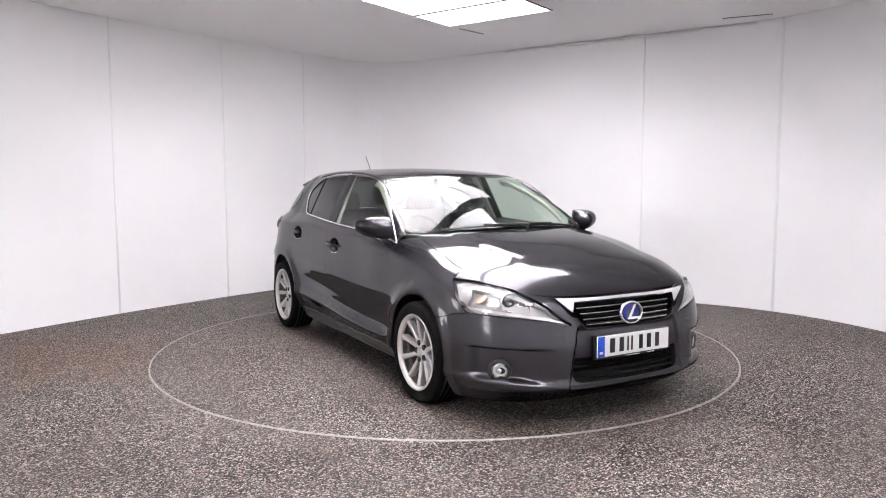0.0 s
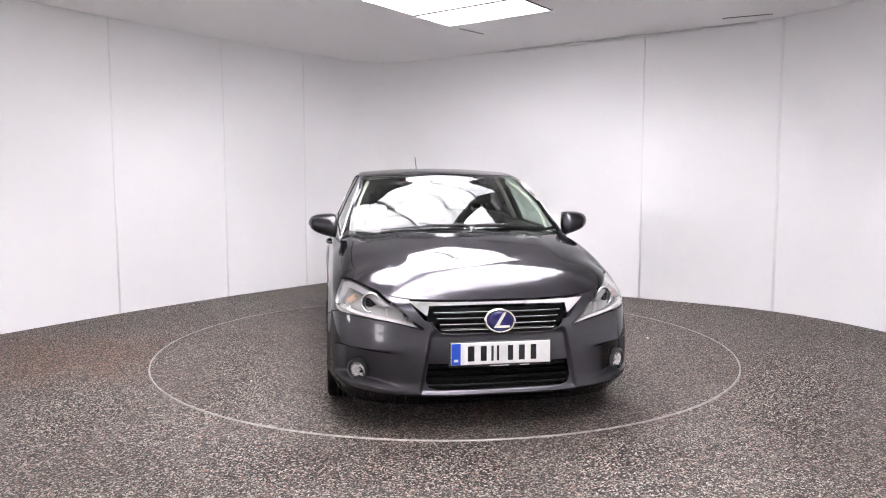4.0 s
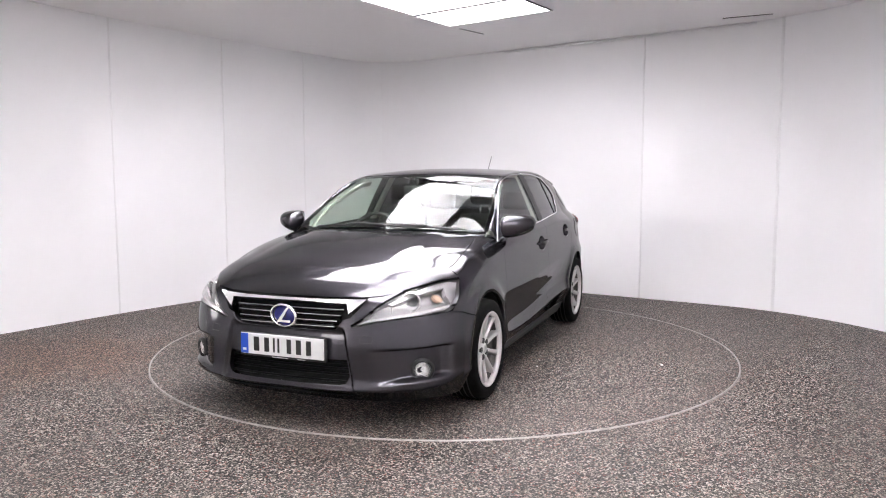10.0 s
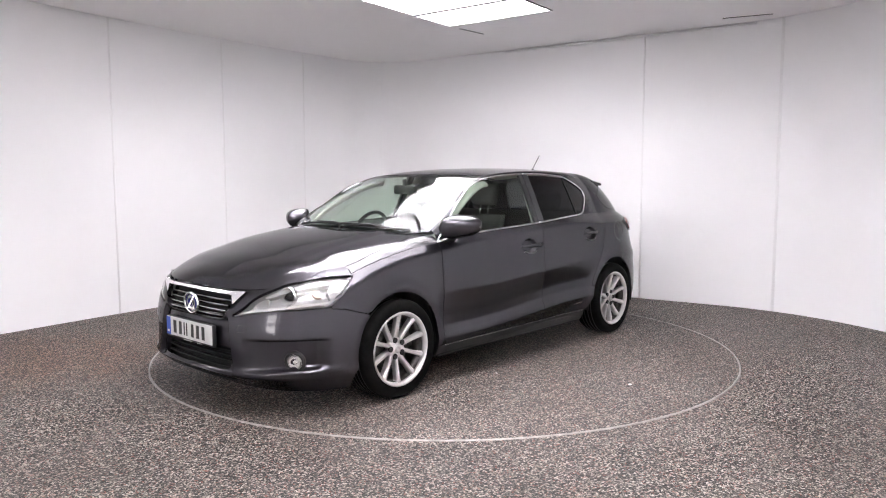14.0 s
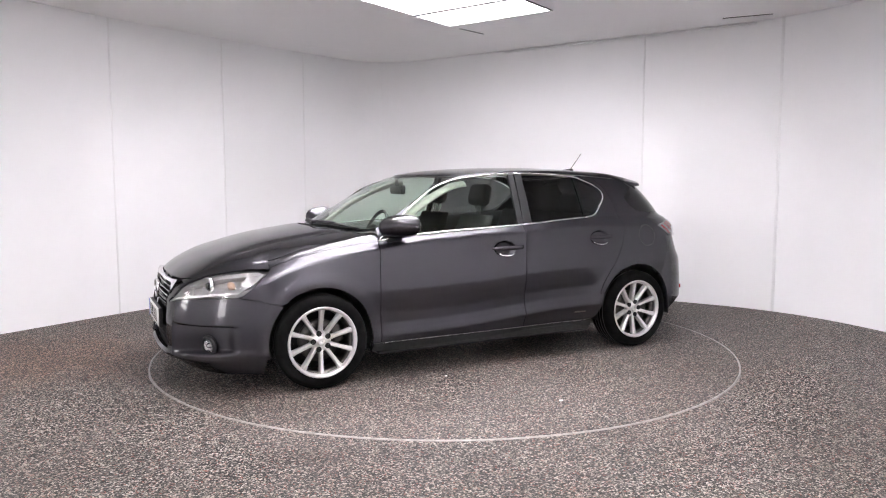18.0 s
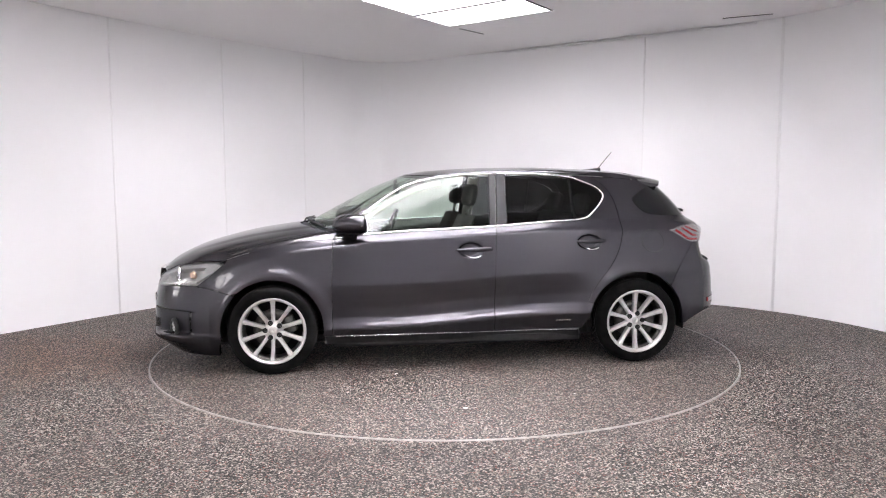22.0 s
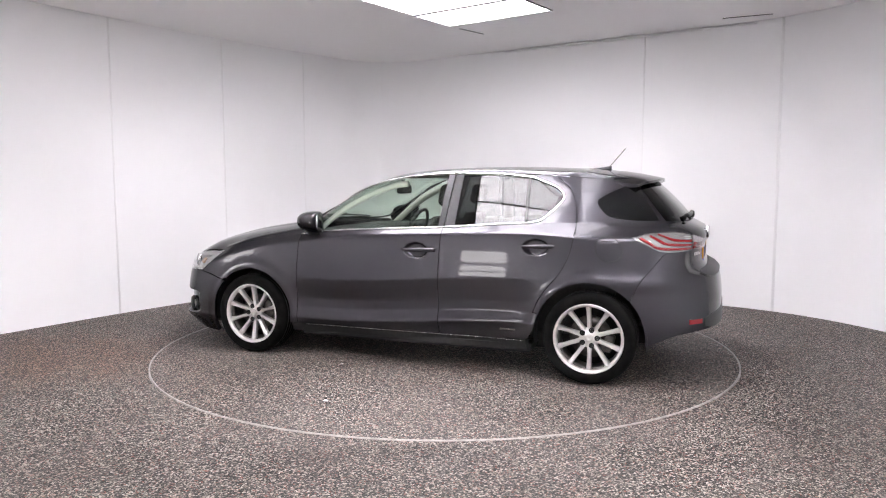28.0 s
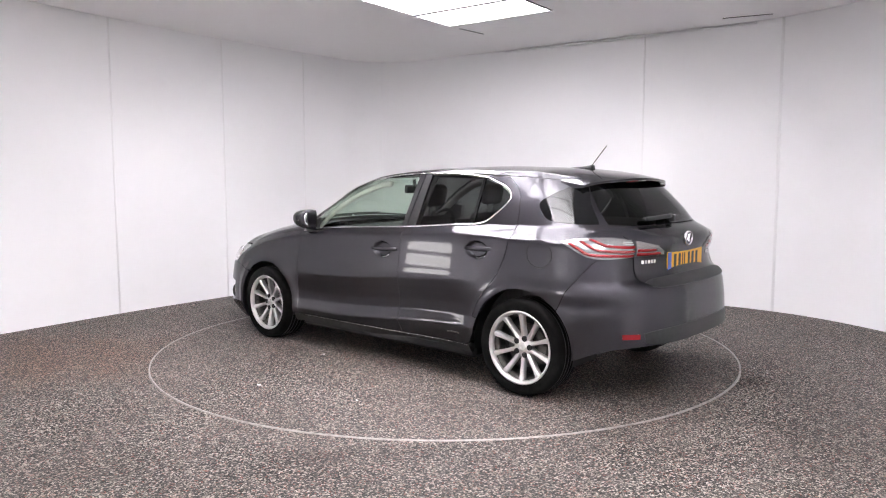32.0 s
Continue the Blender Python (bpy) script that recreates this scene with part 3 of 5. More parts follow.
def strip(curve_a, tangent_a, curve_b, tangent_b, side=1, n=10, pull=0.45):
    """A rounded strip that leaves one surface and arrives on another."""
    verts, faces, normals = [], [], []
    rows = []
    mirror = Vector((1, side, 1))
    for a, ta, b, tb in zip(curve_a, tangent_a, curve_b, tangent_b):
        d = (b - a).length * (pull[len(rows)] if isinstance(pull, list) else pull)
        p1, p2 = a + ta * d, b + tb * d
        row = []
        for k in range(n + 1):
            s = k / n
            row.append(a * (1 - s) ** 3 + p1 * 3 * s * (1 - s) ** 2 + p2 * 3 * s * s * (1 - s) + b * s ** 3)
        rows.append(row)
    m = len(rows)
    nor = []
    for i in range(m):
        for k in range(n + 1):
            du = rows[min(i + 1, m - 1)][k] - rows[max(i - 1, 0)][k]
            dv = rows[i][min(k + 1, n)] - rows[i][max(k - 1, 0)]
            c = du.cross(dv)
            c.normalize()
            p = rows[i][k]
            if c.dot(Vector((0, p.y, 0.35))) < 0:
                c = -c
            nor.append(c * mirror)
            verts.append(p * mirror)
    for i in range(m - 1):
        for k in range(n):
            f = [i * (n + 1) + k, (i + 1) * (n + 1) + k, (i + 1) * (n + 1) + k + 1, i * (n + 1) + k + 1]
            if (verts[f[1]] - verts[f[0]]).cross(verts[f[2]] - verts[f[1]]).dot(nor[f[0]]) < 0:
                f = f[::-1]
            faces.append(f)
            normals += [nor[i] for i in f]
    return verts, faces, normals


def bead(points, ups, width, height, closed=False, segs=8):
    """A slim rounded moulding along a line: width across it, height away from the surface."""
    bm = bmesh.new()
    n = len(points)
    rings = []
    for i, (p, u) in enumerate(zip(points, ups)):
        a = points[(i + 1) % n] if closed or i < n - 1 else p
        b = points[i - 1] if closed or i > 0 else p
        t = (a - b).normalized()
        w = t.cross(u).normalized()
        ring = []
        for k in range(segs):
            s = 2 * math.pi * k / segs
            ring.append(bm.verts.new(p + w * (math.cos(s) * width / 2) + u * (math.sin(s) * height / 2)))
        rings.append(ring)
    for i in range(n if closed else n - 1):
        a, b = rings[i], rings[(i + 1) % n]
        for k in range(segs):
            bm.faces.new((a[k], a[(k + 1) % segs], b[(k + 1) % segs], b[k]))
    if not closed:
        bm.faces.new(rings[0][::-1])
        bm.faces.new(rings[-1])
    bmesh.ops.recalc_face_normals(bm, faces=bm.faces[:])
    return bm


def chart_bead(pts, chart, width, height, off=0.0, side=1, closed=False):
    m = Vector((1, side, 1))
    ns = [normal_at(chart, *p) for p in pts]
    return bead([(chart(*p) + n * off) * m for p, n in zip(pts, ns)], [n * m for n in ns], width, height, closed)


def loft(rings, cap=True):
    """Closed tube through rings with the same number of points."""
    bm = bmesh.new()
    rows = [[bm.verts.new(p) for p in r] for r in rings]
    for a, b in zip(rows, rows[1:]):
        n = len(a)
        for k in range(n):
            bm.faces.new((a[k], a[(k + 1) % n], b[(k + 1) % n], b[k]))
    if cap:
        bm.faces.new(rows[0][::-1])
        bm.faces.new(rows[-1])
    bmesh.ops.recalc_face_normals(bm, faces=bm.faces[:])
    return bm


def revolve(profile, n=48):
    """Turn a closed (radius, along) profile about the y axis."""
    bm = bmesh.new()
    rows = []
    for i in range(n):
        a = 2 * math.pi * i / n
        rows.append([bm.verts.new((r * math.cos(a), y, r * math.sin(a))) for r, y in profile])
    m = len(profile)
    for i in range(n):
        a, b = rows[i], rows[(i + 1) % n]
        for k in range(m):
            q = [a[k], a[(k + 1) % m], b[(k + 1) % m], b[k]]
            bm.faces.new(q)
    bmesh.ops.remove_doubles(bm, verts=bm.verts[:], dist=1e-5)
    bmesh.ops.recalc_face_normals(bm, faces=bm.faces[:])
    return bm


def crisp(ob, angle=35):
    ob.data.set_sharp_from_angle(angle=radians(angle))
    return ob


# ---------------------------------------------------------------- car: body panels
car = new("car")
tagged(car, "dark grey metallic five-door hatchback parked on the turntable", "car")

ARCH_R = {1: 0.345, -1: 0.358}


def arch(which, a0, a1, n=28):
    """Wheel-arch edge as chart points, from angle a0 to a1 in degrees."""
    out = []
    for k in range(n + 1):
        a = radians(a0 + (a1 - a0) * k / n)
        x = which * WHEEL_X + ARCH_R[which] * math.cos(a)
        z = WHEEL_Z - 0.005 + ARCH_R[which] * math.sin(a)
        out.append(fx(x, z))
    return out


DOOR_F = [(0.893, 0.256), (0.895, 0.4), (0.895, 0.625), (0.890, 0.80), (0.884, 0.922)]
DOOR_B = [(-0.250, 0.250), (-0.248, 0.4), (-0.250, 0.6), (-0.255, 0.81), (-0.264, 1.002)]
DOOR_R = [(-0.932, 0.455), (-0.962, 0.53), (-1.015, 0.61), (-1.108, 0.727), (-1.165, 0.847), (-1.190, 0.97), (-1.192, 1.05), (-1.175, 1.16), (-1.13, 1.265), (-1.03, 1.352)]
rail_z = Spline((-1.62, 1.318), (-1.45, 1.327), (-1.2, 1.347), (-0.83, 1.372), (-0.5, 1.385), (-0.218, 1.383), (0.146, 1.352), (0.388, 1.288), (0.63, 1.132), (0.78, 1.012), (0.875, 0.936))
screen_y = Spline((-1.6, 0.49), (-1.2, 0.52), (-0.8, 0.535), (-0.3, 0.545), (0.15, 0.580), (0.4, 0.640), (0.6, 0.690), (0.875, 0.725))
# window opening (chrome line): rear loop and front tip
LOOP = [(-0.83, 1.350), (-0.92, 1.326), (-1.02, 1.287), (-1.074, 1.250), (-1.092, 1.213), (-1.074, 1.174), (-1.02, 1.117), (-0.95, 1.060), (-0.86, 1.040)]
HEADLAMP_TOP = [fx(1.608, 0.772), fx(1.72, 0.775), fy(0.71, 0.768), fy(0.63, 0.742), fy(0.54, 0.680), fy(0.47, 0.615), fy(0.395, 0.566)]
HEADLAMP_LOW = [fy(0.395, 0.566), fy(0.50, 0.588), fy(0.62, 0.606), fx(1.92, 0.617), fx(1.80, 0.622), fx(1.71, 0.685), fx(1.608, 0.772)]


def rflip(pts):
    return [(2 * REAR_X - 2 * ARC - p[0], p[1]) for p in pts]


def belt_line(x0, x1, n=30, d=0.0):
    return [(x0 + (x1 - x0) * k / n, belt_z(x0 + (x1 - x0) * k / n) + d) for k in range(n + 1)]


def build_side(side):
    # front wing with its rounded top
    loop = curve(DOOR_F[::-1]) + line([DOOR_F[0], (0.955, 0.256)]) + arch(1, 193, 49) + \
        line([fx(1.57, 0.56), fx(1.70, 0.598), fx(1.795, 0.614)]) + curve([fx(1.797, 0.622), fx(1.71, 0.688), fx(1.608, 0.775)], 8)
    top = [(1.608 - (1.608 - 0.884) * k / 40, 0) for k in range(41)]
    loop += [fx(x, belt_z(x)) for x, _ in top]
    data = [surface(loop, belt_chart, side=side, step=0.009)]
    ca, ta, cb, tb = [], [], [], []
    edge = Spline((0.87, 0.70), (0.955, 0.665), (1.1, 0.703), (1.3, 0.728), (1.5, 0.735), (1.62, 0.722))
    for k in range(41):
        x = 0.872 + (1.608 - 0.872) * k / 40
        q = fx(x, belt_z(x))
        a = belt_chart(*q)
        t = (belt_chart(q[0], q[1]) - belt_chart(q[0], q[1] - 0.01)).normalized()
        b = bonnet_chart(x, edge(x))
        u = (b - bonnet_chart(x, edge(x) - 0.02)).normalized()
        ca.append(a)
        ta.append(t)
        cb.append(b)
        tb.append(u)
    data.append(strip(ca, ta, cb, tb, side))
    mesh_part("front_wing", data, PAINT, car)

    # doors
    fd = panel("front_door", line([DOOR_B[0], DOOR_F[0]]) + curve(DOOR_F) + belt_line(0.884, -0.264) + curve(DOOR_B[::-1]), belt_chart, PAINT, car, side=side, step=0.0093)
    rear_rail = [(-1.03 + 0.15 * k / 6, rail_z(-1.03 + 0.15 * k / 6) - 0.003) for k in range(7)]
    loop = curve(DOOR_B[::-1]) + line([DOOR_B[0], (-0.87, 0.260), (-0.90, 0.280)]) + arch(-1, 8, 23, 8) + curve(DOOR_R) + rear_rail + curve(LOOP) + belt_line(-0.86, -0.264, 16)
    rd = panel("rear_door", loop, belt_chart, PAINT, car, side=side, step=0.0093)

    # rear quarter
    tail_edge = [fx(-1.535, 1.318), fx(-1.60, 1.24), fx(-1.68, 1.14), fx(-1.735, 1.072), ry(0.60, 1.0), ry(0.575, 0.95), ry(0.565, 0.87)]
    loop = curve(DOOR_R[::-1]) + arch(-1, 23, 135) + curve([fx(-1.565, 0.575), fx(-1.63, 0.70), fx(-1.71, 0.84), fx(-1.76, 0.865), ry(0.64, 0.872), ry(0.565, 0.87)]) + \
        curve(tail_edge[::-1]) + [(lambda x: fx(x, rail_z(x) - 0.002))(-1.53 + 0.5 * k / 16) for k in range(17)]
    rq = panel("rear_quarter", loop, belt_chart, PAINT, car, side=side, step=0.018)

    # roof rail and front pillar
    ca, ta, cb, tb = [], [], [], []
    for k in range(81):
        x = 0.875 - (0.875 + 1.56) * k / 80
        q = fx(x, rail_z(x))
        a = belt_chart(*q)
        t = (a - belt_chart(q[0], q[1] - 0.01)).normalized()
        y = min(screen_y(x), a.y - 0.02)
        b = roof_chart(x, y)
        u = (b - roof_chart(x, y - 0.02)).normalized()
        ca.append(a)
        ta.append(t)
        cb.append(b)
        tb.append(u)
    pull = [0.22 + 0.13 * smoothstep((0.25 - p.x) / 0.3) for p in ca]
    mesh_part("roof_rail", [strip(ca, ta, cb, tb, side, pull=pull)], PAINT, car)

    # side glazing
    win_top = [(0.835, 0.962), (0.72, 1.05), (0.60, 1.142), (0.388, 1.272), (0.25, 1.318), (0.146, 1.337), (-0.05, 1.357), (-0.235, 1.365)]
    front = curve(win_top) + line([(-0.235, 1.365), (-0.215, 1.002)]) + belt_line(-0.215, 0.835, 20, 0.004)
    g = panel("window", front, belt_chart, GLASS, fd, "clear slightly green side glass", side=side, off=-0.004, flange=0.004)
    g.visible_shadow = False
    rear = curve([(-0.36, 1.366), (-0.6, 1.365), (-0.832, 1.345)]) + line([(-0.832, 1.345), (-0.842, 1.042)]) + belt_line(-0.842, -0.352, 12, 0.004)
    g = panel("window", rear, belt_chart, TINT, rd, "dark privacy glass", side=side, off=-0.004, flange=0.004)
    g.visible_shadow = False
    quarter = line([(-0.862, 1.042), (-0.852, 1.340)]) + curve([(-0.852, 1.340), (-0.92, 1.318), (-1.016, 1.279), (-1.066, 1.246), (-1.082, 1.213), (-1.065, 1.179), (-1.013, 1.124), (-0.947, 1.068), (-0.862, 1.044)])
    g = panel("quarter_window", quarter, belt_chart, TINT, rd, "dark privacy glass", side=side, off=-0.004, flange=0.004)
    g.visible_shadow = False
    panel("window_divider", line([(-0.842, 1.040), (-0.832, 1.346), (-0.852, 1.342), (-0.862, 1.040)]) + [(-0.842, 1.040)], belt_chart, GLOSS_BLACK, rd, side=side, gap=0, off=0.001, flange=0.01)
    # black centre pillar covers
    panel("pillar_cover", line([(-0.222, 1.003), (-0.243, 1.372), (-0.294, 1.374), (-0.268, 1.004), (-0.222, 1.003)]), belt_chart, BLACK, fd, "satin black pillar cover", side=side, off=0.001, flange=0.02)
    panel("pillar_cover", line([(-0.272, 1.004), (-0.298, 1.374), (-0.362, 1.372), (-0.350, 1.008), (-0.272, 1.004)]), belt_chart, BLACK, rd, "satin black pillar cover", side=side, off=0.001, flange=0.02)
    # small black triangle behind the mirror
    panel("mirror_triangle", line([(0.868, 0.938), (0.70, 0.955), (0.735, 1.035)]) + line([(0.735, 1.035), (0.868, 0.938)]), belt_chart, BLACK, fd, side=side, gap=0, off=0.0015, flange=0.01)
    # chrome window surround
    m = 0.003
    part("chrome_strip", chart_bead(belt_line(0.884, -0.263, 40, 0.001), belt_chart, 0.012, 0.008, m, side), CHROME, fd, "chrome waist moulding")
    part("chrome_strip", chart_bead(belt_line(-0.268, -0.855, 20, 0.001), belt_chart, 0.012, 0.008, m, side), CHROME, rd, "chrome waist moulding")
    upper = curve([(0.872, 0.934), (0.78, 1.008), (0.63, 1.128), (0.50, 1.215), (0.388, 1.281), (0.25, 1.326), (0.146, 1.345), (-0.05, 1.367), (-0.285, 1.377)], 8)
    part("chrome_strip", chart_bead(upper, belt_chart, 0.008, 0.006, m - 0.001, side), CHROME, fd, "chrome window-top moulding")
    loop = curve([(-0.30, 1.377), (-0.6, 1.373), (-0.84, 1.350)] + LOOP[1:], 8)
    part("chrome_strip", chart_bead(loop, belt_chart, 0.013, 0.008, m, side), CHROME, rd, "chrome window loop moulding")

    # privacy-glass corner of the hatch
    q = curve([fx(-1.538, 1.303), fx(-1.48, 1.284), fx(-1.40, 1.248), fx(-1.335, 1.208), fx(-1.318, 1.183), fx(-1.332, 1.150), fx(-1.375, 1.105), fx(-1.42, 1.082), fx(-1.50, 1.071), fx(-1.60, 1.065), fx(-1.70, 1.064)], 4) + curve([fx(-1.70, 1.064), fx(-1.62, 1.185), fx(-1.538, 1.303)], 6)
    panel("corner_window", q, belt_chart, GLOSS_BLACK, rq, "dark privacy glass", side=side, gap=0, off=0.003, flange=0.006)

    # sill
    panel("sill", line([(-0.885, 0.195), (0.95, 0.190), (0.945, 0.250), (0.893, 0.252), (-0.25, 0.245), (-0.87, 0.253), (-0.885, 0.195)]), belt_chart, BLACK, car, side=side, off=-0.004)
    part("sill_edge", chart_bead([Vector((-0.86 + 1.73 * k / 30, 0.2475)) for k in range(31)], belt_chart, 0.004, 0.005, -0.004, side), CHROME, car, "thin bright sill edge")

    # handles in their cups
    for d, x, z in ((fd, -0.092, 0.842), (rd, -0.955, 0.889)):
        rings = []
        for k in range(13):
            s = k / 12
            hx = x + 0.125 - 0.262 * s
            p = belt_chart(hx, z + 0.11)
            p = Vector((p.x, p.y + 0.008, z + 0.004))
            lift = 0.010 + 0.026 * math.sin(math.pi * min(1, s * 1.0)) ** 0.5
            hh = 0.017 * (0.45 + 0.55 * smoothstep(s / 0.5)) * (1 - 0.15 * s)
            rings.append([(Vector((p.x, p.y + lift + 0.009 * math.cos(a), p.z + hh * math.sin(a) - 0.004 + 0.004 * s)) * Vector((1, side, 1))) for a in [2 * math.pi * i / 10 for i in range(10)]])
        h = part("handle", loft(rings), PAINT, d)
        part("chrome_strip", bead([(belt_chart(x + 0.05 - 0.11 * k / 8, z - 0.058 + 0.018 * (k / 4 - 1) ** 2) + Vector((0, 0.0, 0))) * Vector((1, side, 1)) for k in range(9)], [Vector((0, side, 0))] * 9, 0.007, 0.006), CHROME, d, "chrome lip under the handle")

    # hybrid side badge as plain bars
    for k in range(6):
        x = -0.70 - 0.018 * k
        panel("badge_bar", line([(x, 0.320), (x - 0.012, 0.320), (x - 0.014, 0.332), (x - 0.002, 0.332), (x, 0.320)]), belt_chart, CHROME, rd, side=side, gap=0, off=0.002, flange=0.003)

    # front corner: headlamp
    lamp_loop = curve(HEADLAMP_TOP, 6)[:-1] + curve(HEADLAMP_LOW, 6)
    lamp = new("headlamp")
    lamp.parent = car
    lamp["label"] = "clear-lens headlamp with round projector and amber indicator"
    g = panel("lens", lamp_loop, belt_chart, LENS, lamp, "clear plastic lens", side=side, off=0.0, flange=0.0, step=0.012)
    g.visible_shadow = False
    panel("lamp_bowl", lamp_loop, belt_chart, LAMP_GREY, lamp, "silver-grey lamp bowl", side=side, off=-0.05, flange=-0.044, gap=0.004, step=0.012)
    bez = curve([fx(1.645, 0.762), fx(1.72, 0.767), fy(0.71, 0.759), fy(0.63, 0.731), fy(0.565, 0.686)], 6) + curve([fy(0.585, 0.676), fy(0.645, 0.708), fy(0.71, 0.735), fx(1.74, 0.745), fx(1.665, 0.754)], 6)
    panel("lamp_bezel", bez, belt_chart, LAMP_GREY, lamp, "silver upper lamp bezel", side=side, gap=0, off=-0.014, flange=0.03)
    mir = Vector((1, side, 1))

    def lamp_round(name, y, z, r, depth, mat, label, parent=lamp, ring=None):
        q = fy(y, z)
        p, n = belt_chart(*q), Vector((0.93, 0.34, 0.05)).normalized()
        prof = [(0.0005, -depth), (r * 0.55, -depth), (r * 0.9, -depth * 0.5), (r, 0.0), (r * 0.97, 0.003), (r * 0.8, -depth * 0.6), (0.0005, -depth * 1.1)] if not ring else ring
        ob = part(name, revolve(prof, 32), mat, parent, label)
        c = p - n * 0.04
        rot = Vector((0, 1, 0)).rotation_difference(n * mir).to_matrix().to_4x4()
        ob.matrix_basis = Matrix.Translation(c * mir) @ rot
        return ob
    ringp = [(0.040, -0.025), (0.046, 0.002), (0.053, 0.005), (0.056, -0.025)]
    lamp_round("projector_ring", 0.665, 0.683, 0.06, 0.03, CHROME, "bright chrome projector ring", ring=ringp)
    ball = [(0.0005, 0.001), (0.017, -0.002), (0.030, -0.010), (0.039, -0.024), (0.0005, -0.025)]
    lamp_round("projector_lens", 0.665, 0.683, 0.05, 0.03, GLOSS_BLACK, "round glass projector", ring=ball)
    lamp_round("main_beam", 0.545, 0.645, 0.05, 0.035, LAMP_WHITE, "chrome main-beam reflector")
    lamp_round("side_light", 0.475, 0.605, 0.025, 0.02, LAMP_WHITE, "small chrome reflector")
    amb = panel("indicator", [fx(1.845 + 0.022 * math.cos(a), 0.706 + 0.022 * math.sin(a)) for a in [2 * math.pi * k / 20 for k in range(20)]], belt_chart, AMBER, lamp, "amber indicator bulb", side=side, gap=0, off=-0.024, flange=0.02)
    panel("lamp_blade", curve([fy(0.43, 0.578), fy(0.55, 0.602), fx(1.93, 0.632), fx(1.81, 0.640)], 8) + curve([fx(1.80, 0.652), fx(1.93, 0.645), fy(0.55, 0.616), fy(0.43, 0.585)], 8), belt_chart, LAMP_WHITE, lamp, "silver light blade", side=side, gap=0, off=-0.012, flange=0.03)
    panel("lamp_blade", line([fx(1.79, 0.655), fx(1.72, 0.70), fx(1.635, 0.762), fx(1.72, 0.762), fx(1.79, 0.71), fx(1.79, 0.655)]), belt_chart, LAMP_GREY, lamp, "silver inner reflector", side=side, gap=0, off=-0.016, flange=0.03)


for s in (1, -1):
    build_side(s)

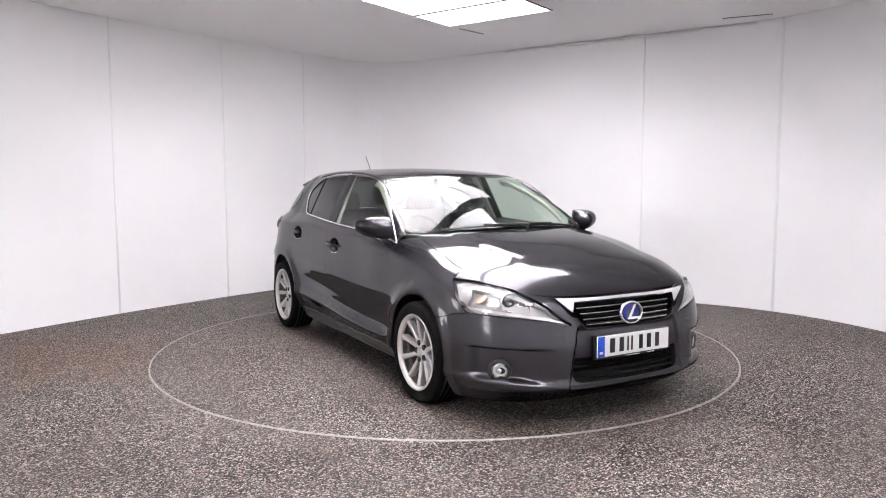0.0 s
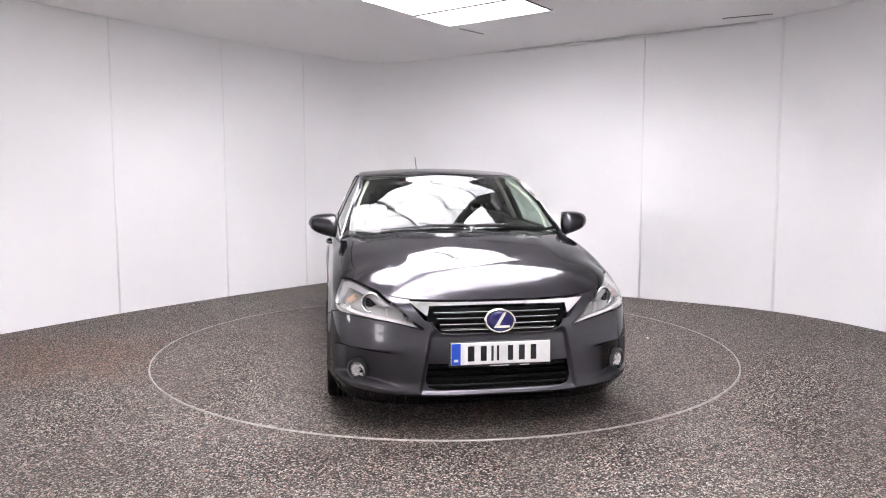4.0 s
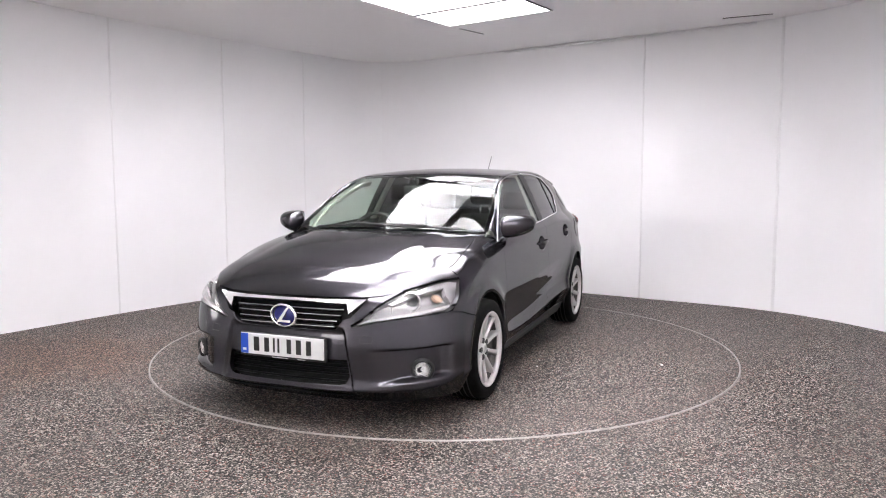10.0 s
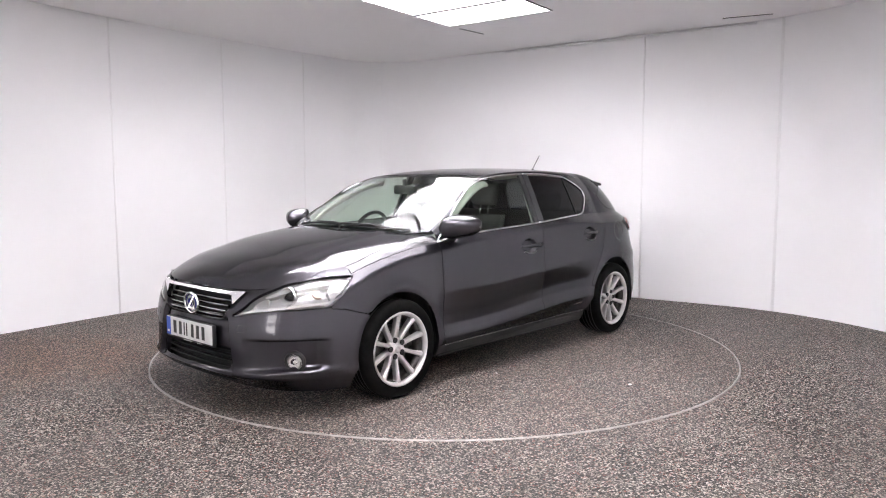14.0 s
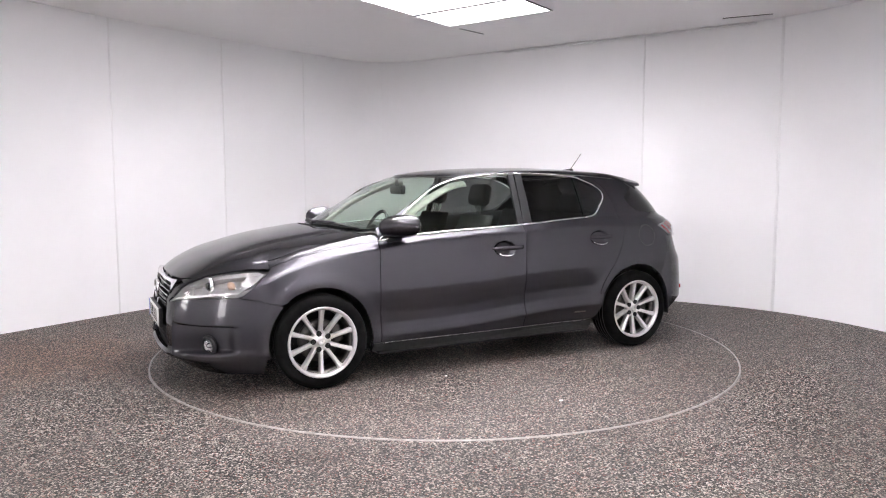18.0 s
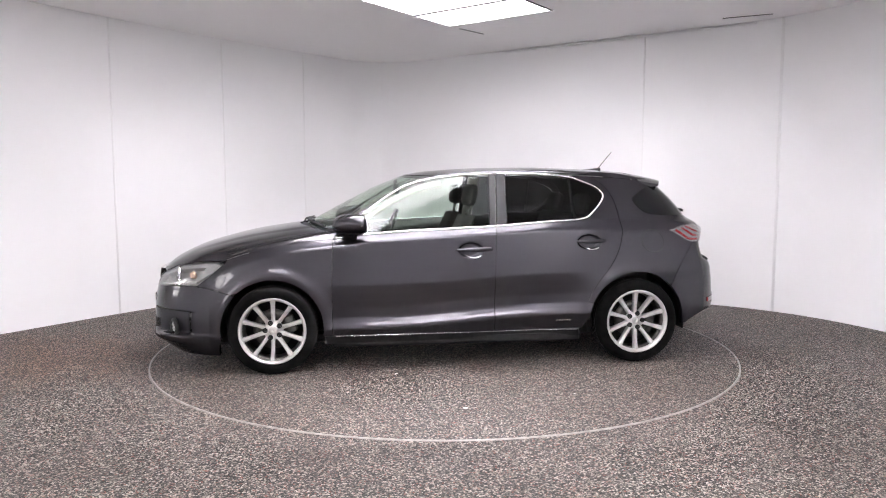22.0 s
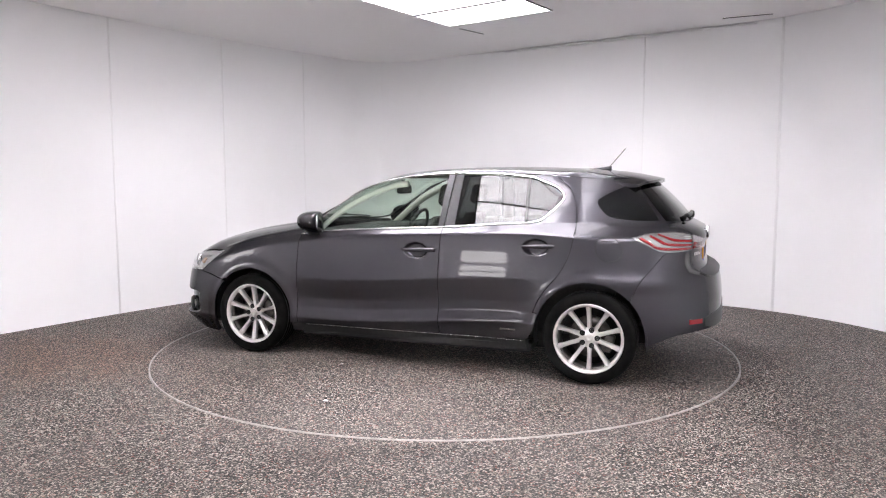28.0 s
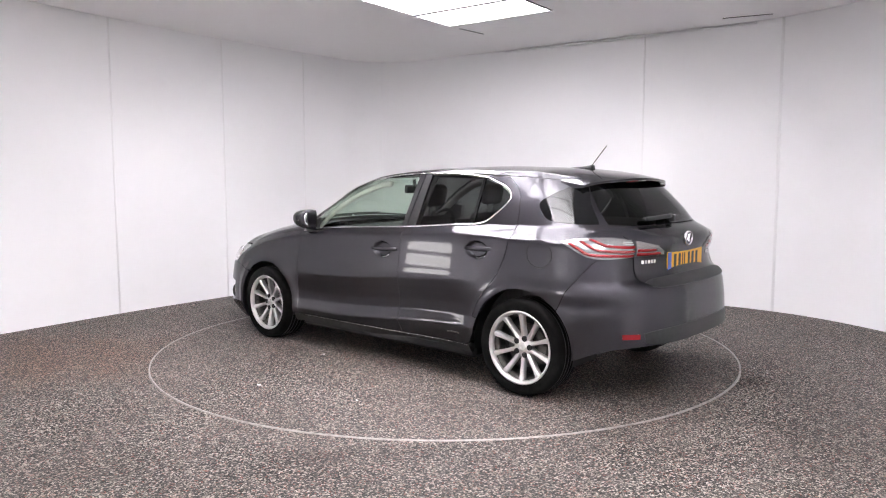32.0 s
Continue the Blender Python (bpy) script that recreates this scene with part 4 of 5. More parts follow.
# bonnet, windscreen, roof and spoiler
def build_top():
    side_edge = curve([(0.955, 0.660), (1.1, 0.698), (1.3, 0.723), (1.5, 0.730), (1.60, 0.720)], 8)
    nose, ca, ta, cb, tb = [], [], [], [], []
    edge = bonnet_edge(14)
    for i, q in enumerate(edge):
        a = belt_chart(q[0], q[1])
        w = 0.004
        out = normal_at(belt_chart, q[0], q[1])
        out.z = 0
        out.normalize()
        b = a - out * w
        b = hood_chart(b.x, max(0.0, b.y))
        nose.append(Vector((b.x, b.y)))
        back = b - out * 0.02
        ca.append(a + out * 0.001)
        ta.append((a - belt_chart(q[0], q[1] - 0.01)).normalized())
        cb.append(b)
        tb.append((b - hood_chart(back.x, back.y)).normalized())
    half = side_edge + nose
    back = [(1.155 - 0.46 * y * y, y) for y in [0.655 - 1.31 * k / 30 for k in range(31)]]
    loop = half + [Vector((p.x, -p.y)) for p in half[::-1][1:]] + [Vector(b) for b in back[::-1]]
    mesh_part("bonnet", [surface(loop, bonnet_chart, gap=0.0002, flange=0.006, step=0.0065)], PAINT, car, "dark grey bonnet reflecting the ceiling lights")
    cowl = [(1.155 - 0.46 * y * y, y) for y in [0.69 - 1.38 * k / 30 for k in range(31)]] + [(1.06 - 0.44 * y * y, y) for y in [-0.69 + 1.38 * k / 30 for k in range(31)]]
    panel("cowl", cowl, lambda x, y: hood_chart(x, y) - Vector((0, 0, 0.012)), BLACK, car, "black windscreen cowl", gap=0, flange=0.02)
    # windscreen and roof
    ws_low = [(1.098 - 0.40 * y * y, y) for y in [0.695 - 1.39 * k / 30 for k in range(31)]]
    right = [(x, -screen_y(x)) for x in [0.89 - 0.74 * k / 20 for k in range(21)]]
    ws_top = [(0.335 - 0.58 * y * y, y) for y in [-0.553 + 1.106 * k / 24 for k in range(25)]]
    left = [(x, screen_y(x)) for x in [0.155 + 0.74 * k / 20 for k in range(21)]]
    loop = [Vector(p) for p in ws_low + right + ws_top + left]
    ws = panel("windscreen", loop, roof_chart, GLASS, car, "clear laminated windscreen reflecting ceiling panels", off=-0.002, flange=0.004)
    ws.visible_shadow = False
    # black ceramic border
    ns = inset(clean(loop), 0.002)
    inner = inset(clean(loop), 0.03)
    verts, faces, nor = [], [], []
    for a, b in zip(ns, inner):
        for p in (a, b):
            n = normal_at(roof_chart, p.x, p.y)
            verts.append(roof_chart(p.x, p.y) - n * 0.007)
            nor.append(n)
    k = len(ns)
    ln = []
    for i in range(k):
        f = [2 * i, 2 * i + 1, 2 * ((i + 1) % k) + 1, 2 * ((i + 1) % k)]
        faces.append(f)
        ln += [nor[j] for j in f]
    mesh_part("screen_border", [(verts, faces, ln)], BLACK, ws, "black printed glass border")
    top = [(0.34 - 0.58 * y * y, y) for y in [0.55 - 1.10 * k / 24 for k in range(25)]]
    rr = [(x, -screen_y(x)) for x in [0.15 - 1.65 * k / 30 for k in range(31)]]
    rl = [(x, -y) for x, y in rr[::-1]]
    panel("roof", [Vector(p) for p in top + rr + rl], roof_chart, PAINT, car, gap=0.0005, flange=0.02)
    # tail spoiler
    rings = []
    for k in range(25):
        y = -0.575 + 1.15 * k / 24
        e = abs(y) / 0.575
        back = -1.672 + 0.11 * e ** 3
        up, lo = [], []
        for j in range(9):
            x = -1.40 + (back + 1.40) * j / 8
            z = roof_chart(x, y).z + 0.004 + 0.016 * (j / 8) ** 2
            up.append(Vector((x, y, z - 0.03 * e ** 8)))
            lo.append(Vector((x, y, z - 0.016 - 0.034 * (1 - j / 8) - 0.03 * e ** 8)))
        rings.append(up + lo[::-1])
    crisp(part("tail_spoiler", loft(rings), PAINT, car, "dark grey roof-edge spoiler"), 50)
    part("brake_light", box_bm(-1.628, -1.612, -0.13, 0.13, 1.318, 1.330, 0.004, 1), RED, car, "high-level brake light")


build_top()


def build_nose():
    # bumper skin: outer edge along lamps, grille surround and wing
    up = line([fx(1.57, 0.5585), fx(1.70, 0.5965), fx(1.795, 0.6125)]) + curve([fx(1.80, 0.620), fx(1.92, 0.615), fy(0.62, 0.604), fy(0.50, 0.586), fy(0.395, 0.563)], 6) + \
        curve([fy(0.392, 0.572), fy(0.46, 0.618), fy(0.53, 0.684), fy(0.61, 0.740)], 5) + \
        line([fy(0.60, 0.741), fy(0.53, 0.7185), fy(0.455, 0.7105), fy(0.385, 0.61), fy(0.348, 0.60), fy(0.30, 0.538), fy(0.0, 0.532)])
    bottom = curve([fy(0.0, 0.148), fy(0.35, 0.146), fy(0.60, 0.138), fx(1.86, 0.135), fx(1.66, 0.132)], 6)
    a = line([fx(1.66, 0.135), fx(1.648, 0.235)]) + arch(1, -12, 44, 16)
    # upper skin, from the grille to the lower intake, both halves
    inner = line([fy(0.0, 0.384), fy(0.368, 0.386), fy(0.384, 0.30), fy(0.366, 0.264), fy(0.33, 0.254), fy(0.0, 0.250)])
    left = list(up) + list(inner) + list(bottom) + list(a)
    d = [surface(left, belt_chart, gap=0.001, side=1, step=0.009, seam=True), surface(left, belt_chart, gap=0.001, side=-1, step=0.009, seam=True)]
    mesh_part("front_bumper", d, PAINT, car, "dark grey painted front bumper")
    # dark backing behind the openings
    for z0, z1, w, nm in ((0.535, 0.70, 0.37, "grille_backing"), (0.235, 0.395, 0.42, "intake_backing")):
        loop = line([fy(w, z0), fy(-w, z0)]) + line([fy(-w, z1), fy(w, z1)])
        panel(nm, loop, belt_chart, MESH_BLACK, car, gap=0, off=-0.06, flange=0.0)
    grille = new("grille")
    grille.parent = car
    grille["label"] = "black horizontal-bar grille under a chrome bar"
    for k in range(4):
        z = 0.648 - 0.030 * k
        w = 0.338 - 0.014 * k
        sl = part("slat", chart_bead([Vector(fy(w - 2 * w * i / 24, z)) for i in range(25)], belt_chart, 0.015, 0.022, -0.022), GLOSS_BLACK, grille)
        part("slat_edge", chart_bead([Vector(fy(w - 2 * w * i / 24, z + 0.004)) for i in range(25)], belt_chart, 0.0035, 0.004, -0.011), SATIN, grille, "thin bright slat edge")
    bar = curve([fy(0.452, 0.709), fy(0.30, 0.704), fy(0.0, 0.702), fy(-0.30, 0.704), fy(-0.452, 0.709)], 8) + \
        line([fy(-0.452, 0.708), fy(-0.372, 0.628), fy(-0.360, 0.674)]) + curve([fy(-0.358, 0.682), fy(0.0, 0.685), fy(0.358, 0.682)], 10) + line([fy(0.360, 0.674), fy(0.372, 0.628), fy(0.452, 0.708)])
    panel("chrome_bar", bar, lambda q, z: belt_chart(q, 0.645 + (z - 0.645) * 0.4) + Vector((0, 0, (z - 0.645) * 0.6)), CHROME, grille, "bright chrome upper grille bar", gap=0.001, off=0.006, flange=0.03, step=0.03)
    for s in (1, -1):
        pts = [Vector(fy(s * y, z)) for y, z in ((0.352, 0.60), (0.335, 0.57), (0.305, 0.545), (0.27, 0.538), (0.20, 0.536), (0.1, 0.536), (0.0, 0.536))]
        part("grille_rim", chart_bead(curve(pts, 4), belt_chart, 0.010, 0.010, -0.002), PAINT, grille)
    # oval badge: ring, blue field, slanted stroke
    bx = 2.186
    badge = part("badge_ring", revolve([(0.074, -0.006), (0.076, 0.006), (0.084, 0.010), (0.092, 0.004), (0.092, -0.006)], 40), CHROME, grille, "oval chrome badge ring")
    tilt = pose(bx, 0, 0.605, 0, 0, 0) @ pose(0, 0, 0, 0, -8, -90) @ Matrix.Diagonal((0.92, 1, 0.70, 1))
    badge.matrix_basis = tilt
    field = part("badge_field", revolve([(0.0005, 0.004), (0.05, 0.003), (0.078, 0.0), (0.078, -0.006), (0.0005, -0.006)], 40), BADGE_BLUE, grille, "deep blue badge field")
    field.matrix_basis = tilt
    bm = prism_bm([(-0.036, -0.034), (0.050, -0.034), (0.048, -0.022), (-0.006, -0.022), (0.034, 0.044), (0.018, 0.044)], 0.0, 0.010)
    bmesh.ops.transform(bm, matrix=pose(0, 0, 0, 90, 0, 90), verts=bm.verts[:])
    st = part("badge_stroke", bm, CHROME, grille, "slanted chrome stroke", soft=False)
    st.matrix_basis = pose(bx - 0.002, 0, 0.603, 0, -8, 0)
    # lower intake bars
    intake = new("lower_intake")
    intake.parent = car
    intake["label"] = "black lower air intake with horizontal bars"
    for k in range(4):
        z = 0.362 - 0.030 * k
        w = 0.372 + 0.002 * k
        part("bar", chart_bead([Vector(fy(w - 2 * w * i / 24, z)) for i in range(25)], belt_chart, 0.012, 0.03, -0.034), MESH_BLACK, intake)
    # number plate, characters as plain bars
    plate = new("front_number_plate")
    plate.parent = car
    plate["label"] = "white number plate with a blue end band"
    px = 2.215
    part("plate", box_bm(px - 0.012, px, -0.262, 0.262, 0.386, 0.500, 0.003, 1), PLATE_W, plate, soft=False)
    part("band", box_bm(px - 0.008, px + 0.001, -0.260, -0.212, 0.388, 0.498), PLATE_B, plate, soft=False)
    part("band_mark", box_bm(px, px + 0.002, -0.247, -0.225, 0.404, 0.417), PLATE_W, plate, soft=False)
    for y0 in plate_bars():
        part("character_bar", box_bm(px - 0.005, px + 0.0015, y0[0], y0[1], 0.405, 0.483), INK, plate, soft=False)
    for y0, y1 in ((-0.06, 0.04), (0.10, 0.15)):
        part("text_bar", box_bm(px - 0.001, px + 0.001, y0, y1, 0.377, 0.381), PLATE_W, plate, soft=False)
    part("plinth", box_bm(px - 0.03, px - 0.006, -0.27, 0.27, 0.373, 0.503, 0.006, 2), BLACK, plate, soft=False)
    # small square covers in the bumper
    for s in (1, -1):
        y0, z0 = 0.478, 0.502
        cover = [Vector(fy(y0 + dy, z0 + dz)) for dy, dz in ((0.03, 0.018), (0.0, 0.019), (-0.03, 0.018), (-0.032, 0.0), (-0.03, -0.018), (0.0, -0.019), (0.03, -0.018), (0.032, 0.0))]
        part("bumper_cover", chart_bead(cover, belt_chart, 0.0022, 0.002, 0.0004, s, True), BLACK, car, "fine outline of a square towing-eye cover")
    # fog lamps
    for s in (1, -1):
        c = belt_chart(*fy(0.738, 0.325))
        n = Vector((0.86, 0.50, -0.06)).normalized()
        mir = Vector((1, s, 1))
        rot = Vector((0, 1, 0)).rotation_difference(n * mir).to_matrix().to_4x4()
        fog = new("fog_lamp")
        fog.parent = car
        fog["label"] = "round fog lamp in a dark recess"
        fog.matrix_basis = Matrix.Translation((c + n * 0.024) * mir) @ rot
        part("bezel", revolve([(0.044, -0.02), (0.047, 0.004), (0.053, 0.006), (0.064, -0.006), (0.062, -0.02)], 32), BLACK, fog)
        part("reflector", revolve([(0.0005, -0.026), (0.02, -0.024), (0.040, -0.006), (0.044, -0.008), (0.0005, -0.03)], 32), FOG_WHITE, fog, "bright chrome bowl")
        part("bulb", revolve([(0.0005, 0.0), (0.009, -0.003), (0.011, -0.02), (0.0005, -0.021)], 16), FOG_WHITE, fog)
        gl = part("lens", revolve([(0.0005, 0.008), (0.025, 0.005), (0.044, -0.003), (0.0005, -0.004)], 32), LENS, fog)
        gl.visible_shadow = False


def plate_bars():
    """Seven plain bars where the characters stand."""
    out = []
    y = -0.187
    for k, w in enumerate((0.058, 0.052, 0.018, 0.018, 0.046, 0.052, 0.050)):
        out.append((y + 0.2 * w, y + 0.8 * w) if w > 0.03 else (y + 0.003, y + w - 0.003))
        y += w + (0.011 if k != 3 else 0.034)
    return out


build_nose()


def build_tail():
    # tailgate skin
    half = curve([ry(0.0, 1.052), ry(0.3, 1.052), ry(0.5, 1.058), ry(0.605, 1.062)], 6) + curve([ry(0.60, 1.0), ry(0.575, 0.95), ry(0.565, 0.87), ry(0.562, 0.80), ry(0.558, 0.745), ry(0.535, 0.722), ry(0.46, 0.718), ry(0.0, 0.716)], 6)
    loop = half + rflip(half[::-1][1:])
    gate = panel("tailgate", loop, belt_chart, PAINT, car, "dark grey tailgate")
    # rear glass
    half = curve([ry(0.0, 1.335), ry(0.3, 1.332), ry(0.47, 1.318), ry(0.53, 1.29), ry(0.575, 1.18), ry(0.61, 1.075), ry(0.59, 1.058), ry(0.3, 1.056), ry(0.0, 1.056)], 6)
    g = panel("rear_window", half + rflip(half[::-1][1:]), belt_chart, TINT, gate, "dark privacy rear glass", off=-0.003, flange=0.006)
    g.visible_shadow = False
    for s in (1, -1):
        pil = curve([ry(0.48, 1.320), ry(0.545, 1.29), ry(0.59, 1.18), ry(0.625, 1.070)], 6) + curve([ry(0.66, 1.075), fx(-1.60, 1.225), fx(-1.535, 1.315)], 6)
        panel("pillar_cover", pil, belt_chart, GLOSS_BLACK, gate, "gloss black glass edge", side=s, gap=0, off=0.001, flange=0.02)
        # tail lamps: body part and tailgate part
        lamp = new("tail_lamp")
        lamp.parent = car
        lamp["label"] = "clear tail lamp with red light bars"
        body = curve([fx(-1.55, 0.962), fx(-1.68, 0.988), fx(-1.80, 0.992), ry(0.62, 0.985), ry(0.578, 0.978)], 5) + line([ry(0.578, 0.978), ry(0.568, 0.878)]) + \
            curve([ry(0.568, 0.878), ry(0.64, 0.870), fx(-1.755, 0.866), fx(-1.69, 0.878), fx(-1.615, 0.925), fx(-1.55, 0.962)], 5)
        panel("housing", body, belt_chart, TAIL_PALE, lamp, "pale silver lamp housing", side=s, gap=0.003, off=0.006, flange=0.02)
        gate_l = line([ry(0.558, 0.974), ry(0.40, 0.945), ry(0.315, 0.905), ry(0.30, 0.880), ry(0.552, 0.880), ry(0.558, 0.974)])
        panel("gate_housing", gate_l, belt_chart, TAIL_PALE, lamp, "pale silver lamp housing", side=s, gap=0.003, off=0.006, flange=0.02)
        for (xa, za), (xb, zb), (yc, zc) in (((-1.605, 0.958), (-1.715, 0.893), (0.575, 0.889)), ((-1.665, 0.970), (-1.762, 0.919), (0.575, 0.913)), ((-1.712, 0.979), (-1.80, 0.945), (0.575, 0.938))):
            pts = curve([fx(xa, za), fx((xa + xb) / 2, (za + zb) / 2), fx(xb, zb), ry(0.63, zc - 0.001), ry(yc, zc)], 5)
            part("light_bar", chart_bead([Vector(p) for p in pts], belt_chart, 0.019, 0.010, 0.009, s), RED, lamp, "red light bar")
        for z, y1 in ((0.918, 0.40), (0.895, 0.34)):
            part("light_bar", chart_bead([Vector(ry(0.552 + (y1 - 0.552) * k / 8, z - 0.002 * k / 8)) for k in range(9)], belt_chart, 0.019, 0.010, 0.009, s), RED, lamp, "red light bar")
        for k in range(4):
            z = 0.962 - 0.010 * k
            part("reverse_bar", chart_bead([Vector(ry(0.63 - 0.05 * j / 4, z)) for j in range(5)], belt_chart, 0.006, 0.006, 0.008, s), LAMP_WHITE, lamp, "clear reversing-light rib")
        lens = panel("lens", body, belt_chart, LENS, lamp, "clear lens", side=s, off=0.015, flange=0.012)
        lens.visible_shadow = False
        lens = panel("lens", gate_l, belt_chart, LENS, lamp, "clear lens", side=s, off=0.015, flange=0.012)
        lens.visible_shadow = False
        # reflector
        refl = line([ry(0.715, 0.414), ry(0.635, 0.414), ry(0.635, 0.444), ry(0.715, 0.444), ry(0.715, 0.414)])
        panel("reflector", refl, belt_chart, RED, car, "red bumper reflector", side=s, gap=0, off=0.008, flange=0.02)
    # bumper
    up = line([fx(-1.60, 0.60)]) + curve([fx(-1.565, 0.575), fx(-1.63, 0.70), fx(-1.71, 0.84), fx(-1.76, 0.865), ry(0.64, 0.872), ry(0.568, 0.87)], 6) + \
        curve([ry(0.566, 0.80), ry(0.562, 0.742), ry(0.538, 0.717), ry(0.46, 0.713), ry(0.0, 0.711)], 6)
    low = curve([ry(0.0, 0.372), ry(0.40, 0.372), ry(0.62, 0.368), fx(-1.85, 0.346), fx(-1.75, 0.31), fx(-1.665, 0.274)], 6)
    a = arch(-1, 186, 136, 22)
    left = up[1:] + low + a
    mesh_part("rear_bumper", [surface(left, belt_chart, gap=0.001, side=1, step=0.014, seam=True), surface(left, belt_chart, gap=0.001, side=-1, step=0.014, seam=True)], PAINT, car, "dark grey painted rear bumper")
    dif = curve([ry(0.0, 0.468), ry(0.30, 0.467), ry(0.52, 0.460), ry(0.61, 0.446)], 6) + curve([ry(0.60, 0.388), ry(0.50, 0.376), ry(0.0, 0.374)], 6)
    panel("diffuser", dif + rflip(dif[::-1][1:]), belt_chart, BLACK, car, "black lower bumper diffuser", gap=0, off=0.004, flange=0.03)
    # slot under the tailgate lip: its shade is laid on as a black strip
    slot = curve([ry(0.0, 0.750), ry(0.30, 0.748), ry(0.48, 0.740), ry(0.555, 0.728)], 6) + curve([ry(0.53, 0.708), ry(0.46, 0.700), ry(0.28, 0.697), ry(0.0, 0.696)], 6)
    panel("boot_slot_shade", slot + rflip(slot[::-1][1:]), belt_chart, BLACK, car, "black strip standing for the shade in the shut-line slot", gap=0, off=0.010, flange=0.02)
    # plate
    plate = new("rear_number_plate")
    plate.parent = gate
    plate["label"] = "yellow number plate with a blue end band"
    px = -1.975
    part("plate", box_bm(px, px + 0.02, -0.262, 0.262, 0.776, 0.888, 0.003, 1), PLATE_Y, plate, soft=False)
    part("band", box_bm(px - 0.001, px + 0.008, 0.212, 0.260, 0.778, 0.886), PLATE_B, plate, soft=False)
    for y0 in plate_bars():
        part("character_bar", box_bm(px - 0.0015, px + 0.005, -y0[1], -y0[0], 0.793, 0.871), INK, plate, soft=False)
    plate.matrix_basis = pose(0.004, 0, 0, 0, 0, 0)
    # oval badge and letter bars
    tilt = pose(-1.985, 0, 0.962, 0, 0, 0) @ pose(0, 0, 0, 0, 0, 90) @ Matrix.Diagonal((0.62, 1, 0.5, 1))
    b = part("badge_ring", revolve([(0.074, -0.006), (0.076, 0.006), (0.084, 0.010), (0.092, 0.004), (0.092, -0.006)], 32), CHROME, gate, "small oval chrome badge")
    b.matrix_basis = tilt
    bm = prism_bm([(-0.020, -0.022), (0.026, -0.022), (0.003, -0.011), (0.022, 0.032), (0.010, 0.032)], 0.0, 0.008)
    bmesh.ops.transform(bm, matrix=pose(0, 0, 0, 90, 0, -90), verts=bm.verts[:])
    st = part("badge_stroke", bm, CHROME, gate, "slanted chrome stroke", soft=False)
    st.matrix_basis = pose(-1.984, 0, 0.962)
    for k in range(5):
        y = 0.512 - 0.026 * k
        panel("letter_bar", line([ry(y, 0.835), ry(y - 0.018, 0.835), ry(y - 0.018, 0.855), ry(y, 0.855), ry(y, 0.835)]), belt_chart, CHROME, gate, "small chrome letter bar", gap=0, off=0.004, flange=0.004)
    for k in range(4):
        y = -0.36 - 0.03 * k
        panel("letter_bar", line([ry(y, 0.84), ry(y - 0.02, 0.84), ry(y - 0.02, 0.86), ry(y, 0.86), ry(y, 0.84)]), belt_chart, CHROME, gate, "small chrome letter bar", gap=0, off=0.004, flange=0.004)
    # rear wiper
    wip = new("rear_wiper")
    wip.parent = gate
    wip["label"] = "black rear wiper at rest on the glass"
    pts = [belt_chart(*ry(0.02 + 0.34 * k / 10, 1.09 - 0.012 * k / 10)) + Vector((-0.022, 0, 0.012)) for k in range(11)]
    part("arm", bead(pts, [Vector((-0.8, 0, 0.6))] * 11, 0.03, 0.018), BLACK, wip)
    part("pivot", revolve([(0.0005, 0.03), (0.022, 0.026), (0.03, 0.0), (0.0005, -0.001)], 20), BLACK, wip).matrix_basis = pose(-1.865, 0.0, 1.085, 0, 0, 0) @ pose(0, 0, 0, 0, 0, 90)


build_tail()


